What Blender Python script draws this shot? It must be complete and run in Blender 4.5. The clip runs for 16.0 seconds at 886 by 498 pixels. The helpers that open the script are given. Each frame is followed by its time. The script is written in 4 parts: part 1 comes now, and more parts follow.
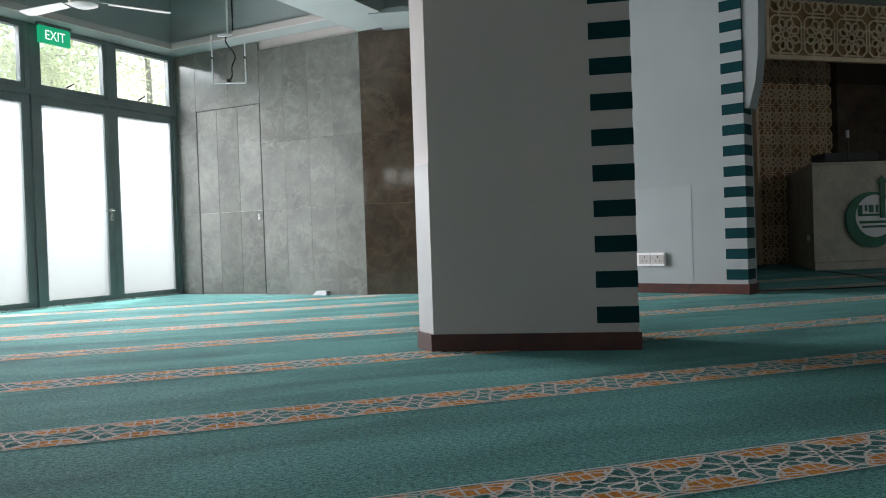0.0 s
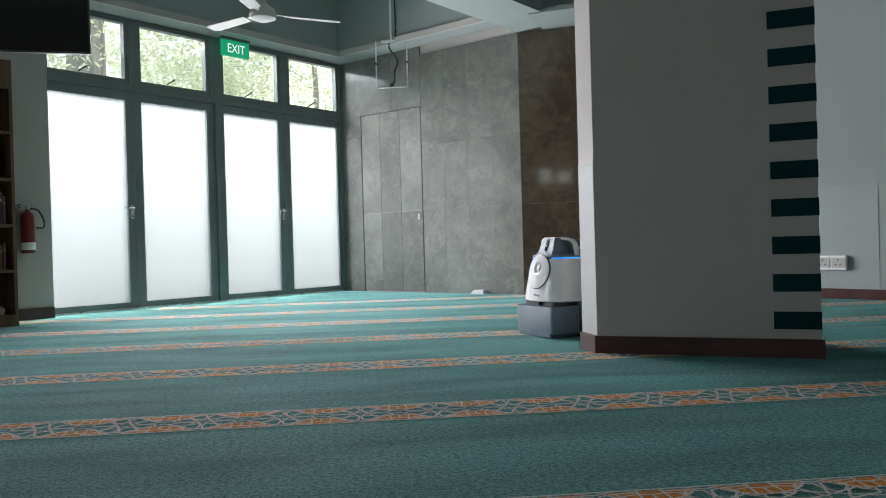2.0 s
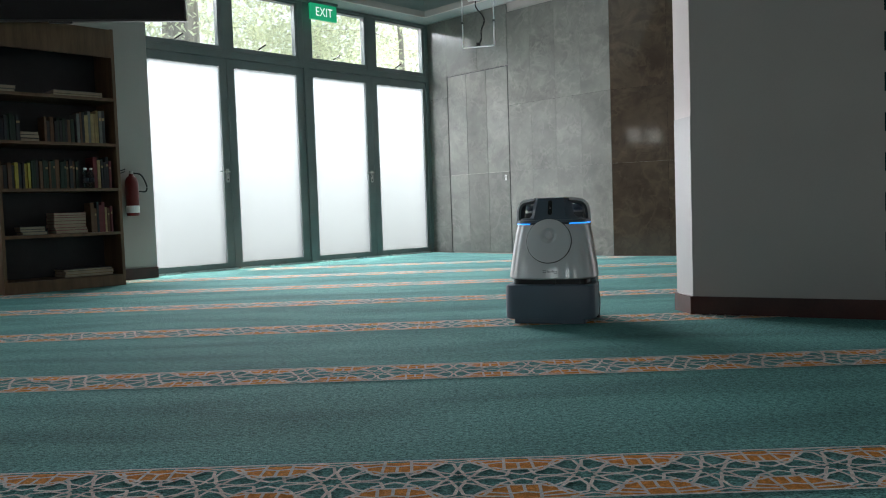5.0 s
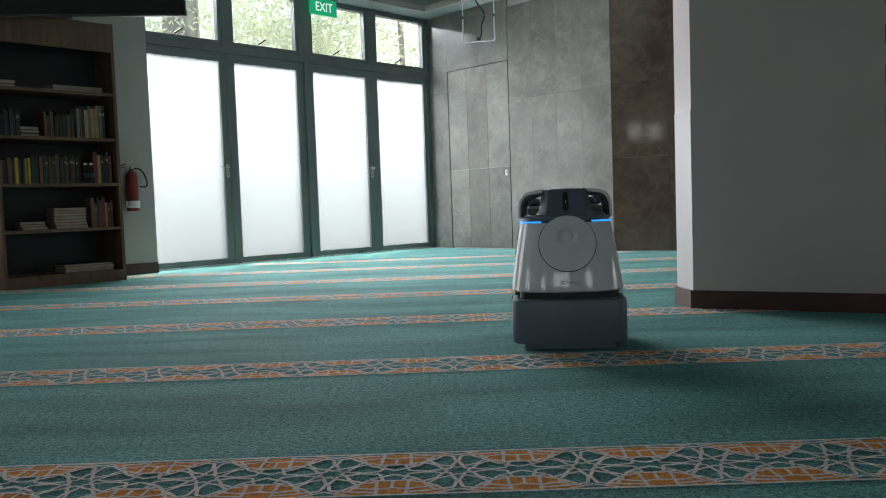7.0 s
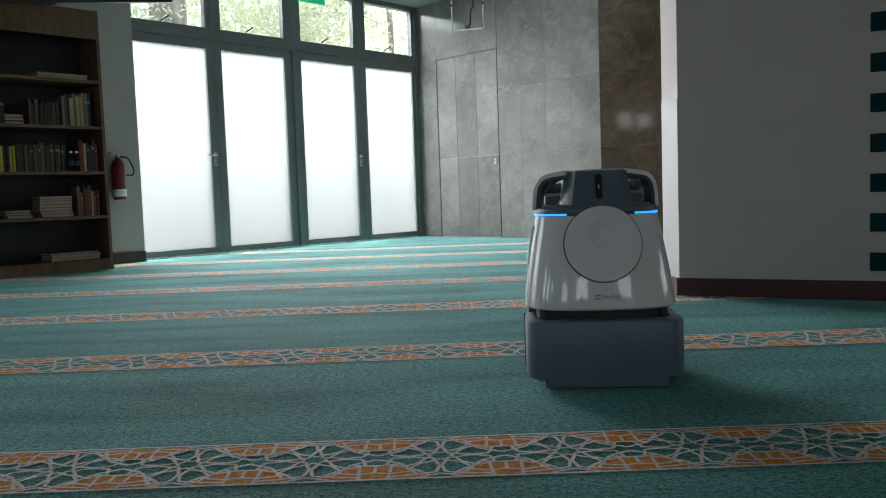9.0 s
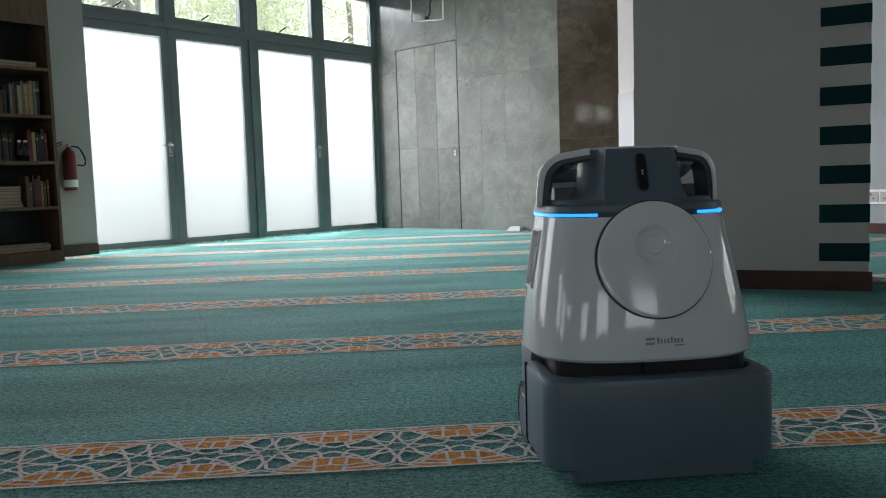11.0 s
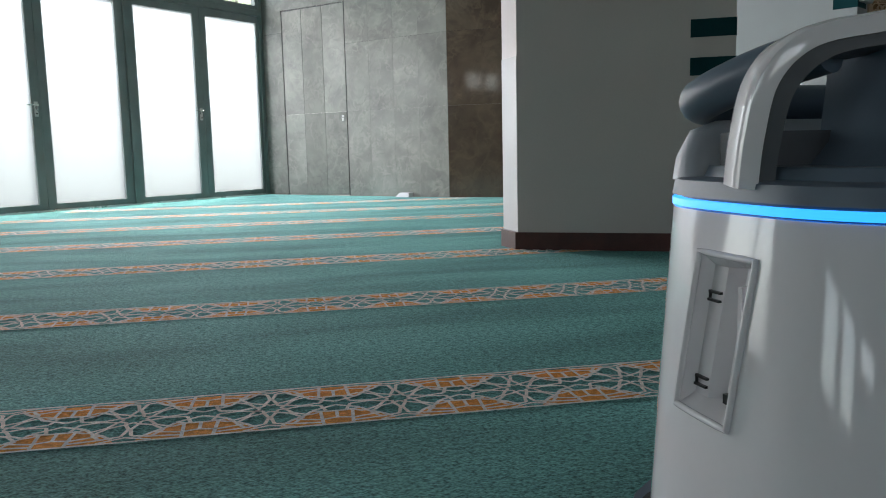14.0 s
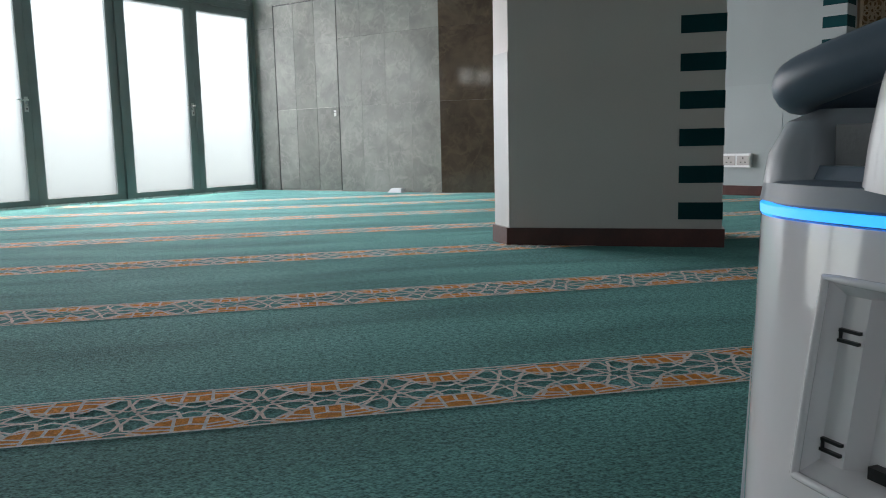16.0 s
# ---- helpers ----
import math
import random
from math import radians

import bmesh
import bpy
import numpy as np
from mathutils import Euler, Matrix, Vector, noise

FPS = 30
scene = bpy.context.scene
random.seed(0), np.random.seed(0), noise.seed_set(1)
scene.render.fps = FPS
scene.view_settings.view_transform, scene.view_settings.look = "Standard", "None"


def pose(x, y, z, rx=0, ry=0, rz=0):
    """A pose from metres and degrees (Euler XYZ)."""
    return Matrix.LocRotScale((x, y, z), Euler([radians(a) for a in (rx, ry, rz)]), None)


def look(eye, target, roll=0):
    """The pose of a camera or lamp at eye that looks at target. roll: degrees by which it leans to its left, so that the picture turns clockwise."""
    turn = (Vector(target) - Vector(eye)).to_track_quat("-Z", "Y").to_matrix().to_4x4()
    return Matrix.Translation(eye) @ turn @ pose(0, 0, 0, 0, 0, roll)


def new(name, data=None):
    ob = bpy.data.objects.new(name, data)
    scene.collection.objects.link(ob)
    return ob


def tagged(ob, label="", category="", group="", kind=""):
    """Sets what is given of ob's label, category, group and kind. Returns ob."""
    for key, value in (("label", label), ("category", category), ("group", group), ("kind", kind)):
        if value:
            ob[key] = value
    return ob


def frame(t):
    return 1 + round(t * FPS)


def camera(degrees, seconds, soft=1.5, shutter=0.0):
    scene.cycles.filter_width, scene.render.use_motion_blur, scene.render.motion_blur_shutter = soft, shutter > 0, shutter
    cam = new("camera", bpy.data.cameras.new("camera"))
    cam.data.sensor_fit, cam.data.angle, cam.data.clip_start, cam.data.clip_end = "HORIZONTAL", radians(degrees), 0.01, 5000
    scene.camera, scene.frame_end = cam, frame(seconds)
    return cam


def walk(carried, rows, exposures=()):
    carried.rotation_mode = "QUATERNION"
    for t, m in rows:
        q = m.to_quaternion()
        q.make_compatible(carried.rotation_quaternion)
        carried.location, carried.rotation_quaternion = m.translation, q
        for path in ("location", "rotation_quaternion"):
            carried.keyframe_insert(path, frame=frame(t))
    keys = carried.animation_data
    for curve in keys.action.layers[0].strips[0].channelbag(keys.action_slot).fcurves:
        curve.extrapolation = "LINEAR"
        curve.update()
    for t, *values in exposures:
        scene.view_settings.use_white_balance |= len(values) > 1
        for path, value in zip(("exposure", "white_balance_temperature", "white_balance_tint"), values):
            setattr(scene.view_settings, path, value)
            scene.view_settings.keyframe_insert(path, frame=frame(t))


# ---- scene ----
cam = camera(58.9, 16.0, soft=1.0)
PATH = [
    (0, (0.228, 0.162, 0.612), (0.812, 2.074, 0.586), -2),
    (0.5, (0.213, 0.164, 0.616), (0.714, 2.1, 0.595), -1.8),
    (1, (0.195, 0.154, 0.619), (0.581, 2.116, 0.6), -1.6),
    (1.5, (0.184, 0.167, 0.615), (0.486, 2.144, 0.599), -1.5),
    (2, (0.165, 0.163, 0.609), (0.372, 2.152, 0.596), -1.6),
    (2.5, (0.15, 0.168, 0.601), (0.277, 2.164, 0.584), -1.4),
    (3, (0.145, 0.176, 0.593), (0.214, 2.174, 0.571), -1.2),
    (3.5, (0.146, 0.178, 0.591), (0.177, 2.177, 0.545), -1.5),
    (4, (0.141, 0.177, 0.59), (0.143, 2.176, 0.507), -1.8),
    (6.5, (0.139, 0.187, 0.583), (0.123, 2.184, 0.476), -2),
    (7, (0.142, 0.183, 0.58), (0.128, 2.18, 0.469), -2),
    (7.5, (0.145, 0.181, 0.58), (0.134, 2.177, 0.464), -2.1),
    (8, (0.152, 0.18, 0.579), (0.145, 2.177, 0.459), -2.1),
    (8.5, (0.155, 0.181, 0.577), (0.159, 2.177, 0.45), -2),
    (9, (0.158, 0.183, 0.572), (0.168, 2.178, 0.433), -2),
    (11.5, (0.174, 0.191, 0.563), (0.297, 2.179, 0.383), -1.8),
    (12, (0.181, 0.192, 0.558), (0.316, 2.177, 0.348), -1.6),
    (12.5, (0.184, 0.197, 0.557), (0.393, 2.174, 0.341), -1.3),
    (13, (0.201, 0.196, 0.555), (0.47, 2.164, 0.325), -1.1),
    (13.5, (0.207, 0.192, 0.55), (0.519, 2.153, 0.312), -1.6),
    (14, (0.206, 0.192, 0.545), (0.584, 2.14, 0.294), -1.3),
    (14.5, (0.219, 0.183, 0.544), (0.602, 2.128, 0.278), -1.3),
    (15, (0.222, 0.181, 0.547), (0.615, 2.124, 0.282), -1.3),
    (15.5, (0.216, 0.181, 0.55), (0.619, 2.122, 0.287), -1.2),
    (16, (0.212, 0.184, 0.546), (0.607, 2.127, 0.283), -1.3),
]
walk(cam, [(t, look(eye, target, roll)) for t, eye, target, roll in PATH], exposures=[(0, 1.2), (0.5, 1.05), (1.5, 0.92), (2.5, 0.9), (4, 0.92), (9, 1.01), (12, 1.18), (13.5, 1.24), (15, 1.2), (16, 1.12)])

# ---- light ----
SUN_EL, SUN_AZ = radians(58), radians(20)
world = bpy.data.worlds.new("sky")
scene.world = world
world.use_nodes = True
wn = world.node_tree.nodes
sky = wn.new("ShaderNodeTexSky")
sky.sky_type, sky.sun_disc, sky.sun_elevation, sky.sun_rotation = "NISHITA", False, SUN_EL, SUN_AZ
sky.air_density, sky.dust_density = 1.5, 4.0
world.node_tree.links.new(sky.outputs[0], wn["Background"].inputs[0])
wn["Background"].inputs[1].default_value = 0.15
sun = new("sun", bpy.data.lights.new("sun", "SUN"))
sun.data.energy, sun.data.angle, sun.data.color = 5.0, radians(12), (1, 0.96, 0.9)
sun.matrix_world = look((0, 0, 20), Vector((0, 0, 20)) - Vector((math.sin(SUN_AZ) * math.cos(SUN_EL), math.cos(SUN_AZ) * math.cos(SUN_EL), math.sin(SUN_EL))))

GL = pose(-0.06, 11.09, 0, 0, 0, 225)      # glass wall: x along it from the corner, y into the hall
DW = pose(2.012, 9.02, 0, 0, 0, -27.2)     # dark marble wall: x along it, -y into the hall
P1 = pose(1.402, 4.265, 0, 0, 0, -27.0)    # near pillar: x along its front, -y towards the hall
P2 = pose(4.46, 7.15, 0, 0, 0, -57.0)      # far pillar
PD = pose(8.13, 8.85, 0, 0, 0, 12.4)       # podium: x along its front, y behind it


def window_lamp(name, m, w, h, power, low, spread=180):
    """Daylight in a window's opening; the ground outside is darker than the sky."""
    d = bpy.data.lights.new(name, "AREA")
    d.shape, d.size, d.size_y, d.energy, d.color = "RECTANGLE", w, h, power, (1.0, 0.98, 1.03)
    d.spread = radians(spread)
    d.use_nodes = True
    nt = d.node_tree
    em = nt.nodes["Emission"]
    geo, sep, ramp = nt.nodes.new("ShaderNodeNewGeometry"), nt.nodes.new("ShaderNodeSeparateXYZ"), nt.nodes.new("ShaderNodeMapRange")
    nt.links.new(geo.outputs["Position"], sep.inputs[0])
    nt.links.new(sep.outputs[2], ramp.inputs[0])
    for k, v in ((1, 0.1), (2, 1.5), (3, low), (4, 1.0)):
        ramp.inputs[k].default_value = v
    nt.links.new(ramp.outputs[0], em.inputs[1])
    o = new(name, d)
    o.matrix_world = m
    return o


PANES = [(0.10, 0.915), (1.11, 1.92), (2.16, 2.98), (3.165, 3.98)]
for x0, x1 in PANES:
    c = GL @ Vector(((x0 + x1) / 2, -0.12, 1.16))
    window_lamp("door_daylight", look(c, GL @ Vector(((x0 + x1) / 2, 2, 1.16))), x1 - x0, 2.15, 39, 0.45, 120)
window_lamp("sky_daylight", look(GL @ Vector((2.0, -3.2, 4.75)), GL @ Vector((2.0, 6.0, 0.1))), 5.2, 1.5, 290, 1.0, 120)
for x0 in (-4.2, -1.2, 1.8):
    window_lamp("rear_daylight", look((x0 + 0.7, -5.12, 1.75), (x0 + 0.7, 0, 1.75)), 1.4, 1.3, 4.5, 0.6)
WEST = [(6.3, 7.4), (7.5, 8.6)]
for x0, x1 in WEST:
    window_lamp("west_daylight", look(GL @ Vector(((x0 + x1) / 2, -0.08, 1.7)), GL @ Vector(((x0 + x1) / 2, 2, 1.7))), x1 - x0, 2.6, 15, 0.6)
# unseen windows added on the right to brighten the lattice and podium
EAST = [(0.5, 2.0), (2.3, 3.8), (4.1, 5.6)]
for y0, y1 in EAST:
    window_lamp("east_fill", look((14.08, (y0 + y1) / 2, 1.9), (0, (y0 + y1) / 2, 1.9)), 1.5, 1.8, 8.0, 0.6)

# first two show as reflections; last two unseen, added to brighten the near pillar
FAR = [(-5.1, -4.3, 2.45, 1.8), (-4.2, -3.4, 2.45, 1.8), (-2.6, -1.2, 1.35, 6), (-0.6, 0.8, 1.35, 6)]
for y0, y1, z0, power in FAR:
    window_lamp("far_daylight_fill", look((-8.76, (y0 + y1) / 2, (z0 + 3.0) / 2), (0, (y0 + y1) / 2, (z0 + 3.0) / 2)), y1 - y0, 3.0 - z0, power, 0.8)


# ---- materials ----
def mat(name, color, rough=0.6, metal=0.0, vary=0.12, scale=4.0, fine=60.0, bump=0.05, spec=0.5, coat=0.0, second=None, random=0.0, stretch=None, grain=0.3, depth=0.004, cloud=(-0.1, 0.7)):
    m = bpy.data.materials.new(name)
    m.use_nodes = True
    n, l = m.node_tree.nodes, m.node_tree.links
    b = n["Principled BSDF"]
    b.inputs["Roughness"].default_value, b.inputs["Metallic"].default_value = rough, metal
    b.inputs["Specular IOR Level"].default_value, b.inputs["Coat Weight"].default_value = spec, coat
    b.inputs["Coat Roughness"].default_value = 0.06
    tc = n.new("ShaderNodeTexCoord")
    co = tc.outputs["Object"]
    if stretch:
        mp = n.new("ShaderNodeMapping")
        mp.inputs["Scale"].default_value = stretch
        l.new(co, mp.inputs[0])
        co = mp.outputs[0]
    big, small = n.new("ShaderNodeTexNoise"), n.new("ShaderNodeTexNoise")
    for t, s, dt in ((big, scale, 6), (small, fine, 4)):
        t.inputs["Scale"].default_value, t.inputs["Detail"].default_value = s, dt
        l.new(co, t.inputs["Vector"])
    mix = n.new("ShaderNodeMix")
    mix.data_type = "RGBA"
    c2 = second or tuple(c * (1 - vary * 2) for c in color)
    c1 = tuple(min(1, c * (1 + vary * 0.6)) for c in color)
    mix.inputs[6].default_value, mix.inputs[7].default_value = (*c1, 1), (*c2, 1)
    sc = n.new("ShaderNodeMapRange")
    sc.inputs[1].default_value, sc.inputs[2].default_value = 0.32, 0.68
    l.new(small.outputs[0], sc.inputs[0])
    add = n.new("ShaderNodeMath")
    add.operation = "MULTIPLY_ADD"
    l.new(sc.outputs[0], add.inputs[0])
    add.inputs[1].default_value = grain
    mr = n.new("ShaderNodeMapRange")
    mr.inputs[1].default_value, mr.inputs[2].default_value = 0.35, 0.65
    mr.inputs[3].default_value, mr.inputs[4].default_value = cloud
    l.new(big.outputs[0], mr.inputs[0])
    l.new(mr.outputs[0], add.inputs[2])
    add.use_clamp = True
    l.new(add.outputs[0], mix.inputs[0])
    out = mix.outputs[2]
    if random:
        oi, hs = n.new("ShaderNodeObjectInfo"), n.new("ShaderNodeHueSaturation")
        r2 = n.new("ShaderNodeMapRange")
        r2.inputs[3].default_value, r2.inputs[4].default_value = 1 - random, 1 + random
        l.new(oi.outputs["Random"], r2.inputs[0])
        l.new(r2.outputs[0], hs.inputs["Value"])
        l.new(out, hs.inputs["Color"])
        out = hs.outputs[0]
    l.new(out, b.inputs["Base Color"])
    if bump:
        bp = n.new("ShaderNodeBump")
        bp.inputs["Strength"].default_value, bp.inputs["Distance"].default_value = min(1, bump * 4), depth
        l.new(small.outputs[0], bp.inputs["Height"])
        l.new(bp.outputs[0], b.inputs["Normal"])
    rg = n.new("ShaderNodeMapRange")
    rg.inputs[3].default_value, rg.inputs[4].default_value = rough * 0.85, min(1, rough * 1.15)
    l.new(big.outputs[0], rg.inputs[0])
    l.new(rg.outputs[0], b.inputs["Roughness"])
    return m


def brushed(m):
    """Broad lighter and darker streaks where the pile has been brushed along the rows."""
    n, l = m.node_tree.nodes, m.node_tree.links
    tc, mp, tx = n.new("ShaderNodeTexCoord"), n.new("ShaderNodeMapping"), n.new("ShaderNodeTexNoise")
    mp.inputs["Scale"].default_value = (0.55, 2.6, 1)
    tx.inputs["Scale"].default_value, tx.inputs["Detail"].default_value, tx.inputs["Distortion"].default_value = 1.3, 5, 0.6
    rg, hs = n.new("ShaderNodeMapRange"), n.new("ShaderNodeHueSaturation")
    for k, v in ((1, 0.32), (2, 0.68), (3, 0.82), (4, 1.3)):
        rg.inputs[k].default_value = v
    b = n["Principled BSDF"]
    src = b.inputs["Base Color"].links[0].from_socket
    l.new(tc.outputs["Object"], mp.inputs[0]), l.new(mp.outputs[0], tx.inputs["Vector"])
    l.new(tx.outputs[0], rg.inputs[0]), l.new(rg.outputs[0], hs.inputs["Value"])
    l.new(src, hs.inputs["Color"]), l.new(hs.outputs[0], b.inputs["Base Color"])


def marble(name, base, dark, vein, rough, scale, sheen=0.5):
    """Clouded stone with fine broken veins, different on every slab."""
    m = bpy.data.materials.new(name)
    m.use_nodes = True
    n, l = m.node_tree.nodes, m.node_tree.links
    b = n["Principled BSDF"]
    b.inputs["Roughness"].default_value, b.inputs["Specular IOR Level"].default_value = rough, sheen
    tc, oi, ml = n.new("ShaderNodeTexCoord"), n.new("ShaderNodeObjectInfo"), n.new("ShaderNodeMath")
    ml.operation = "MULTIPLY"
    ml.inputs[1].default_value = 60.0
    l.new(oi.outputs["Random"], ml.inputs[0])

    def noise(sc, detail, dist):
        t = n.new("ShaderNodeTexNoise")
        t.noise_dimensions = "4D"
        t.inputs["Scale"].default_value, t.inputs["Detail"].default_value, t.inputs["Distortion"].default_value = sc, detail, dist
        l.new(tc.outputs["Object"], t.inputs["Vector"]), l.new(ml.outputs[0], t.inputs["W"])
        return t.outputs[0]

    def span(src, a, c, d, e):
        r = n.new("ShaderNodeMapRange")
        for k, v in ((1, a), (2, c), (3, d), (4, e)):
            r.inputs[k].default_value = v
        l.new(src, r.inputs[0])
        return r.outputs[0]

    def blend(fac, x, y):
        mx = n.new("ShaderNodeMix")
        mx.data_type = "RGBA"
        l.new(fac, mx.inputs[0])
        for k, v in ((6, x), (7, y)):
            if isinstance(v, tuple):
                mx.inputs[k].default_value = (*v, 1)
            else:
                l.new(v, mx.inputs[k])
        return mx.outputs[2]

    def veins(sc, dist, width, strength):
        sub, ab = n.new("ShaderNodeMath"), n.new("ShaderNodeMath")
        sub.operation, ab.operation = "SUBTRACT", "ABSOLUTE"
        sub.inputs[1].default_value = 0.5
        l.new(noise(sc, 8, dist), sub.inputs[0]), l.new(sub.outputs[0], ab.inputs[0])
        line = span(ab.outputs[0], 0.0, width, strength, 0.0)
        gate = n.new("ShaderNodeMath")
        gate.operation = "MULTIPLY"
        l.new(line, gate.inputs[0]), l.new(span(noise(sc * 0.8, 3, 0.0), 0.42, 0.62, 0.0, 1.0), gate.inputs[1])
        return gate.outputs[0]

    col = blend(span(noise(scale, 9, 0.7), 0.33, 0.67, 0.0, 1.0), dark, base)
    col = blend(veins(scale * 0.9, 1.2, 0.05, 0.4), col, vein)
    col = blend(veins(scale * 2.6, 0.8, 0.06, 0.35), col, vein)
    col = blend(veins(scale * 1.7, 1.4, 0.04, 0.35), col, tuple(c * 0.75 for c in dark))
    hs = n.new("ShaderNodeHueSaturation")
    l.new(span(oi.outputs["Random"], 0.0, 1.0, 0.9, 1.12), hs.inputs["Value"]), l.new(col, hs.inputs["Color"])
    l.new(hs.outputs[0], b.inputs["Base Color"])
    return m


CARPET = mat("teal carpet", (0.18, 0.46, 0.435), 0.95, vary=0.33, scale=80, fine=210, bump=0.25, spec=0.1, stretch=(0.7, 1.2, 1), grain=1.0, depth=0.017, cloud=(-0.25, 0.3))
brushed(CARPET)
ORANGE = mat("orange yarn", (0.9, 0.37, 0.085), 0.95, vary=0.18, grain=0.9, scale=60, fine=230, bump=0.2, spec=0.1)
LINE = mat("pale grey yarn", (0.8, 0.76, 0.7), 0.95, vary=0.12, grain=0.9, scale=60, fine=230, bump=0.2, spec=0.1)
PAINT = mat("off-white wall paint", (0.46, 0.43, 0.41), 0.7, vary=0.03, scale=1.5, fine=90, bump=0.03, spec=0.3)
GLOSS = mat("gloss white dado paint", (0.47, 0.46, 0.455), 0.2, vary=0.02, scale=2, fine=60, bump=0.01)
# the far pillar's dimmer, sky-tinted light is put into these two darker paints
SHADEDPAINT = mat("blue-grey wall paint toned for shade", (0.285, 0.31, 0.312), 0.7, vary=0.03, scale=1.5, fine=90, bump=0.03, spec=0.3)
SHADEDGLOSS = mat("blue-grey gloss paint toned for shade", (0.29, 0.318, 0.32), 0.42, vary=0.02, scale=2, fine=60, bump=0.01)
CEIL = mat("ceiling paint", (0.31, 0.35, 0.34), 0.8, vary=0.04, scale=1.2, fine=80, bump=0.03, spec=0.2)
GREEN = mat("dark teal paint", (0.004, 0.036, 0.041), 0.8, spec=0.1, vary=0.08, scale=3, fine=80, bump=0.03)
SKIRT = mat("dark red-brown stone", (0.07, 0.022, 0.018), 0.3, vary=0.2, scale=6, fine=90, bump=0.02)
MARBLE = marble("light grey-beige marble", (0.175, 0.178, 0.163), (0.118, 0.121, 0.111), (0.245, 0.24, 0.22), 0.15, 2.6)
PALESTONE = marble("pale beige podium marble", (0.5, 0.45, 0.37), (0.38, 0.34, 0.28), (0.6, 0.55, 0.46), 0.25, 2.6)
DARKM = marble("brown marble", (0.105, 0.078, 0.058), (0.062, 0.044, 0.033), (0.16, 0.12, 0.085), 0.06, 2.4)
ALU = mat("dark grey powder-coated aluminium", (0.16, 0.185, 0.185), 0.42, 0.0, vary=0.06, scale=3, fine=150, bump=0.01)
STEEL = mat("brushed steel", (0.55, 0.55, 0.54), 0.28, 1.0, vary=0.06, scale=8, fine=200, bump=0.02)
WOOD = mat("brown wood veneer", (0.15, 0.082, 0.042), 0.5, vary=0.2, scale=3, fine=30, bump=0.03, stretch=(6, 6, 0.6))
DARKWOOD = mat("dark grey backboard", (0.03, 0.03, 0.034), 0.6, vary=0.15, scale=3, fine=60)
BLACK = mat("black plastic", (0.012, 0.012, 0.013), 0.35, vary=0.1, scale=10, fine=200, bump=0.02)
RUBBER = mat("black rubber", (0.02, 0.02, 0.021), 0.75, vary=0.15, scale=20, fine=200, bump=0.05)
SCREEN = mat("black screen", (0.008, 0.008, 0.009), 0.12, vary=0.05, scale=2, fine=30, bump=0)
SHELL = mat("white glossy plastic", (0.78, 0.765, 0.782), 0.085, vary=0.015, scale=3, fine=140, bump=0.0, coat=0.6)
FANP = mat("cream enamel", (0.4, 0.4, 0.38), 0.4, vary=0.03, scale=3, fine=90, bump=0.0)
GREYP = mat("blue-grey plastic", (0.105, 0.142, 0.185), 0.36, vary=0.05, scale=5, fine=260, bump=0.0)
DARKP = mat("dark slate plastic", (0.055, 0.066, 0.077), 0.4, vary=0.06, scale=5, fine=260, bump=0.02)
MIDGREY = mat("mid-grey plastic", (0.3, 0.33, 0.36), 0.35, vary=0.03, scale=5, fine=200, bump=0.0)
SILVER = mat("pale silver-grey plastic", (0.6, 0.6, 0.62), 0.3, vary=0.03, scale=5, fine=200, bump=0.0)
RED = mat("red enamel", (0.15, 0.014, 0.013), 0.3, vary=0.1, scale=8, fine=90, bump=0.0)
BARK = mat("grey-brown bark", (0.4, 0.37, 0.33), 0.9, vary=0.3, scale=4, fine=25, bump=0.25, stretch=(1, 1, 0.25))
LEAF = mat("green leaves", (0.42, 0.48, 0.3), 0.5, vary=0.3, scale=2, fine=20, bump=0.0)
_n, _l = LEAF.node_tree.nodes, LEAF.node_tree.links
_t, _m = _n.new("ShaderNodeBsdfTranslucent"), _n.new("ShaderNodeMixShader")
_t.inputs[0].default_value, _m.inputs[0].default_value = (0.72, 0.76, 0.58, 1), 0.75
_l.new(_n["Principled BSDF"].outputs[0], _m.inputs[1]), _l.new(_t.outputs[0], _m.inputs[2])
_l.new(_m.outputs[0], _n["Material Output"].inputs[0])
GROUND = mat("paving outside", (0.3, 0.3, 0.28), 0.9, vary=0.15, scale=1, fine=40)
LATT = mat("cream painted lattice", (0.74, 0.58, 0.39), 0.6, vary=0.06, scale=3, fine=70)
AMBER = mat("ochre backing board", (0.34, 0.2, 0.08), 0.6, vary=0.15, scale=3, fine=50)
WHITE = mat("white print", (0.8, 0.8, 0.8), 0.5, vary=0.02, scale=6, fine=80, bump=0)
EMBLEM = mat("green metal emblem", (0.01, 0.13, 0.07), 0.35, vary=0.08, scale=6, fine=80, bump=0)
PRINT = mat("grey print", (0.33, 0.33, 0.34), 0.5, vary=0.03, scale=6, fine=80, bump=0)


def glow(name, color, strength):
    m = bpy.data.materials.new(name)
    m.use_nodes = True
    b = m.node_tree.nodes["Principled BSDF"]
    b.inputs["Base Color"].default_value = (*color, 1)
    b.inputs["Emission Color"].default_value, b.inputs["Emission Strength"].default_value = (*color, 1), strength
    return m


LED = glow("blue light strip", (0.025, 0.31, 1.0), 0.74)
SIGNGREEN = glow("lit green sign face", (0.006, 0.26, 0.12), 0.5)
SIGNWHITE = glow("lit white letters", (0.8, 0.85, 0.8), 0.5)


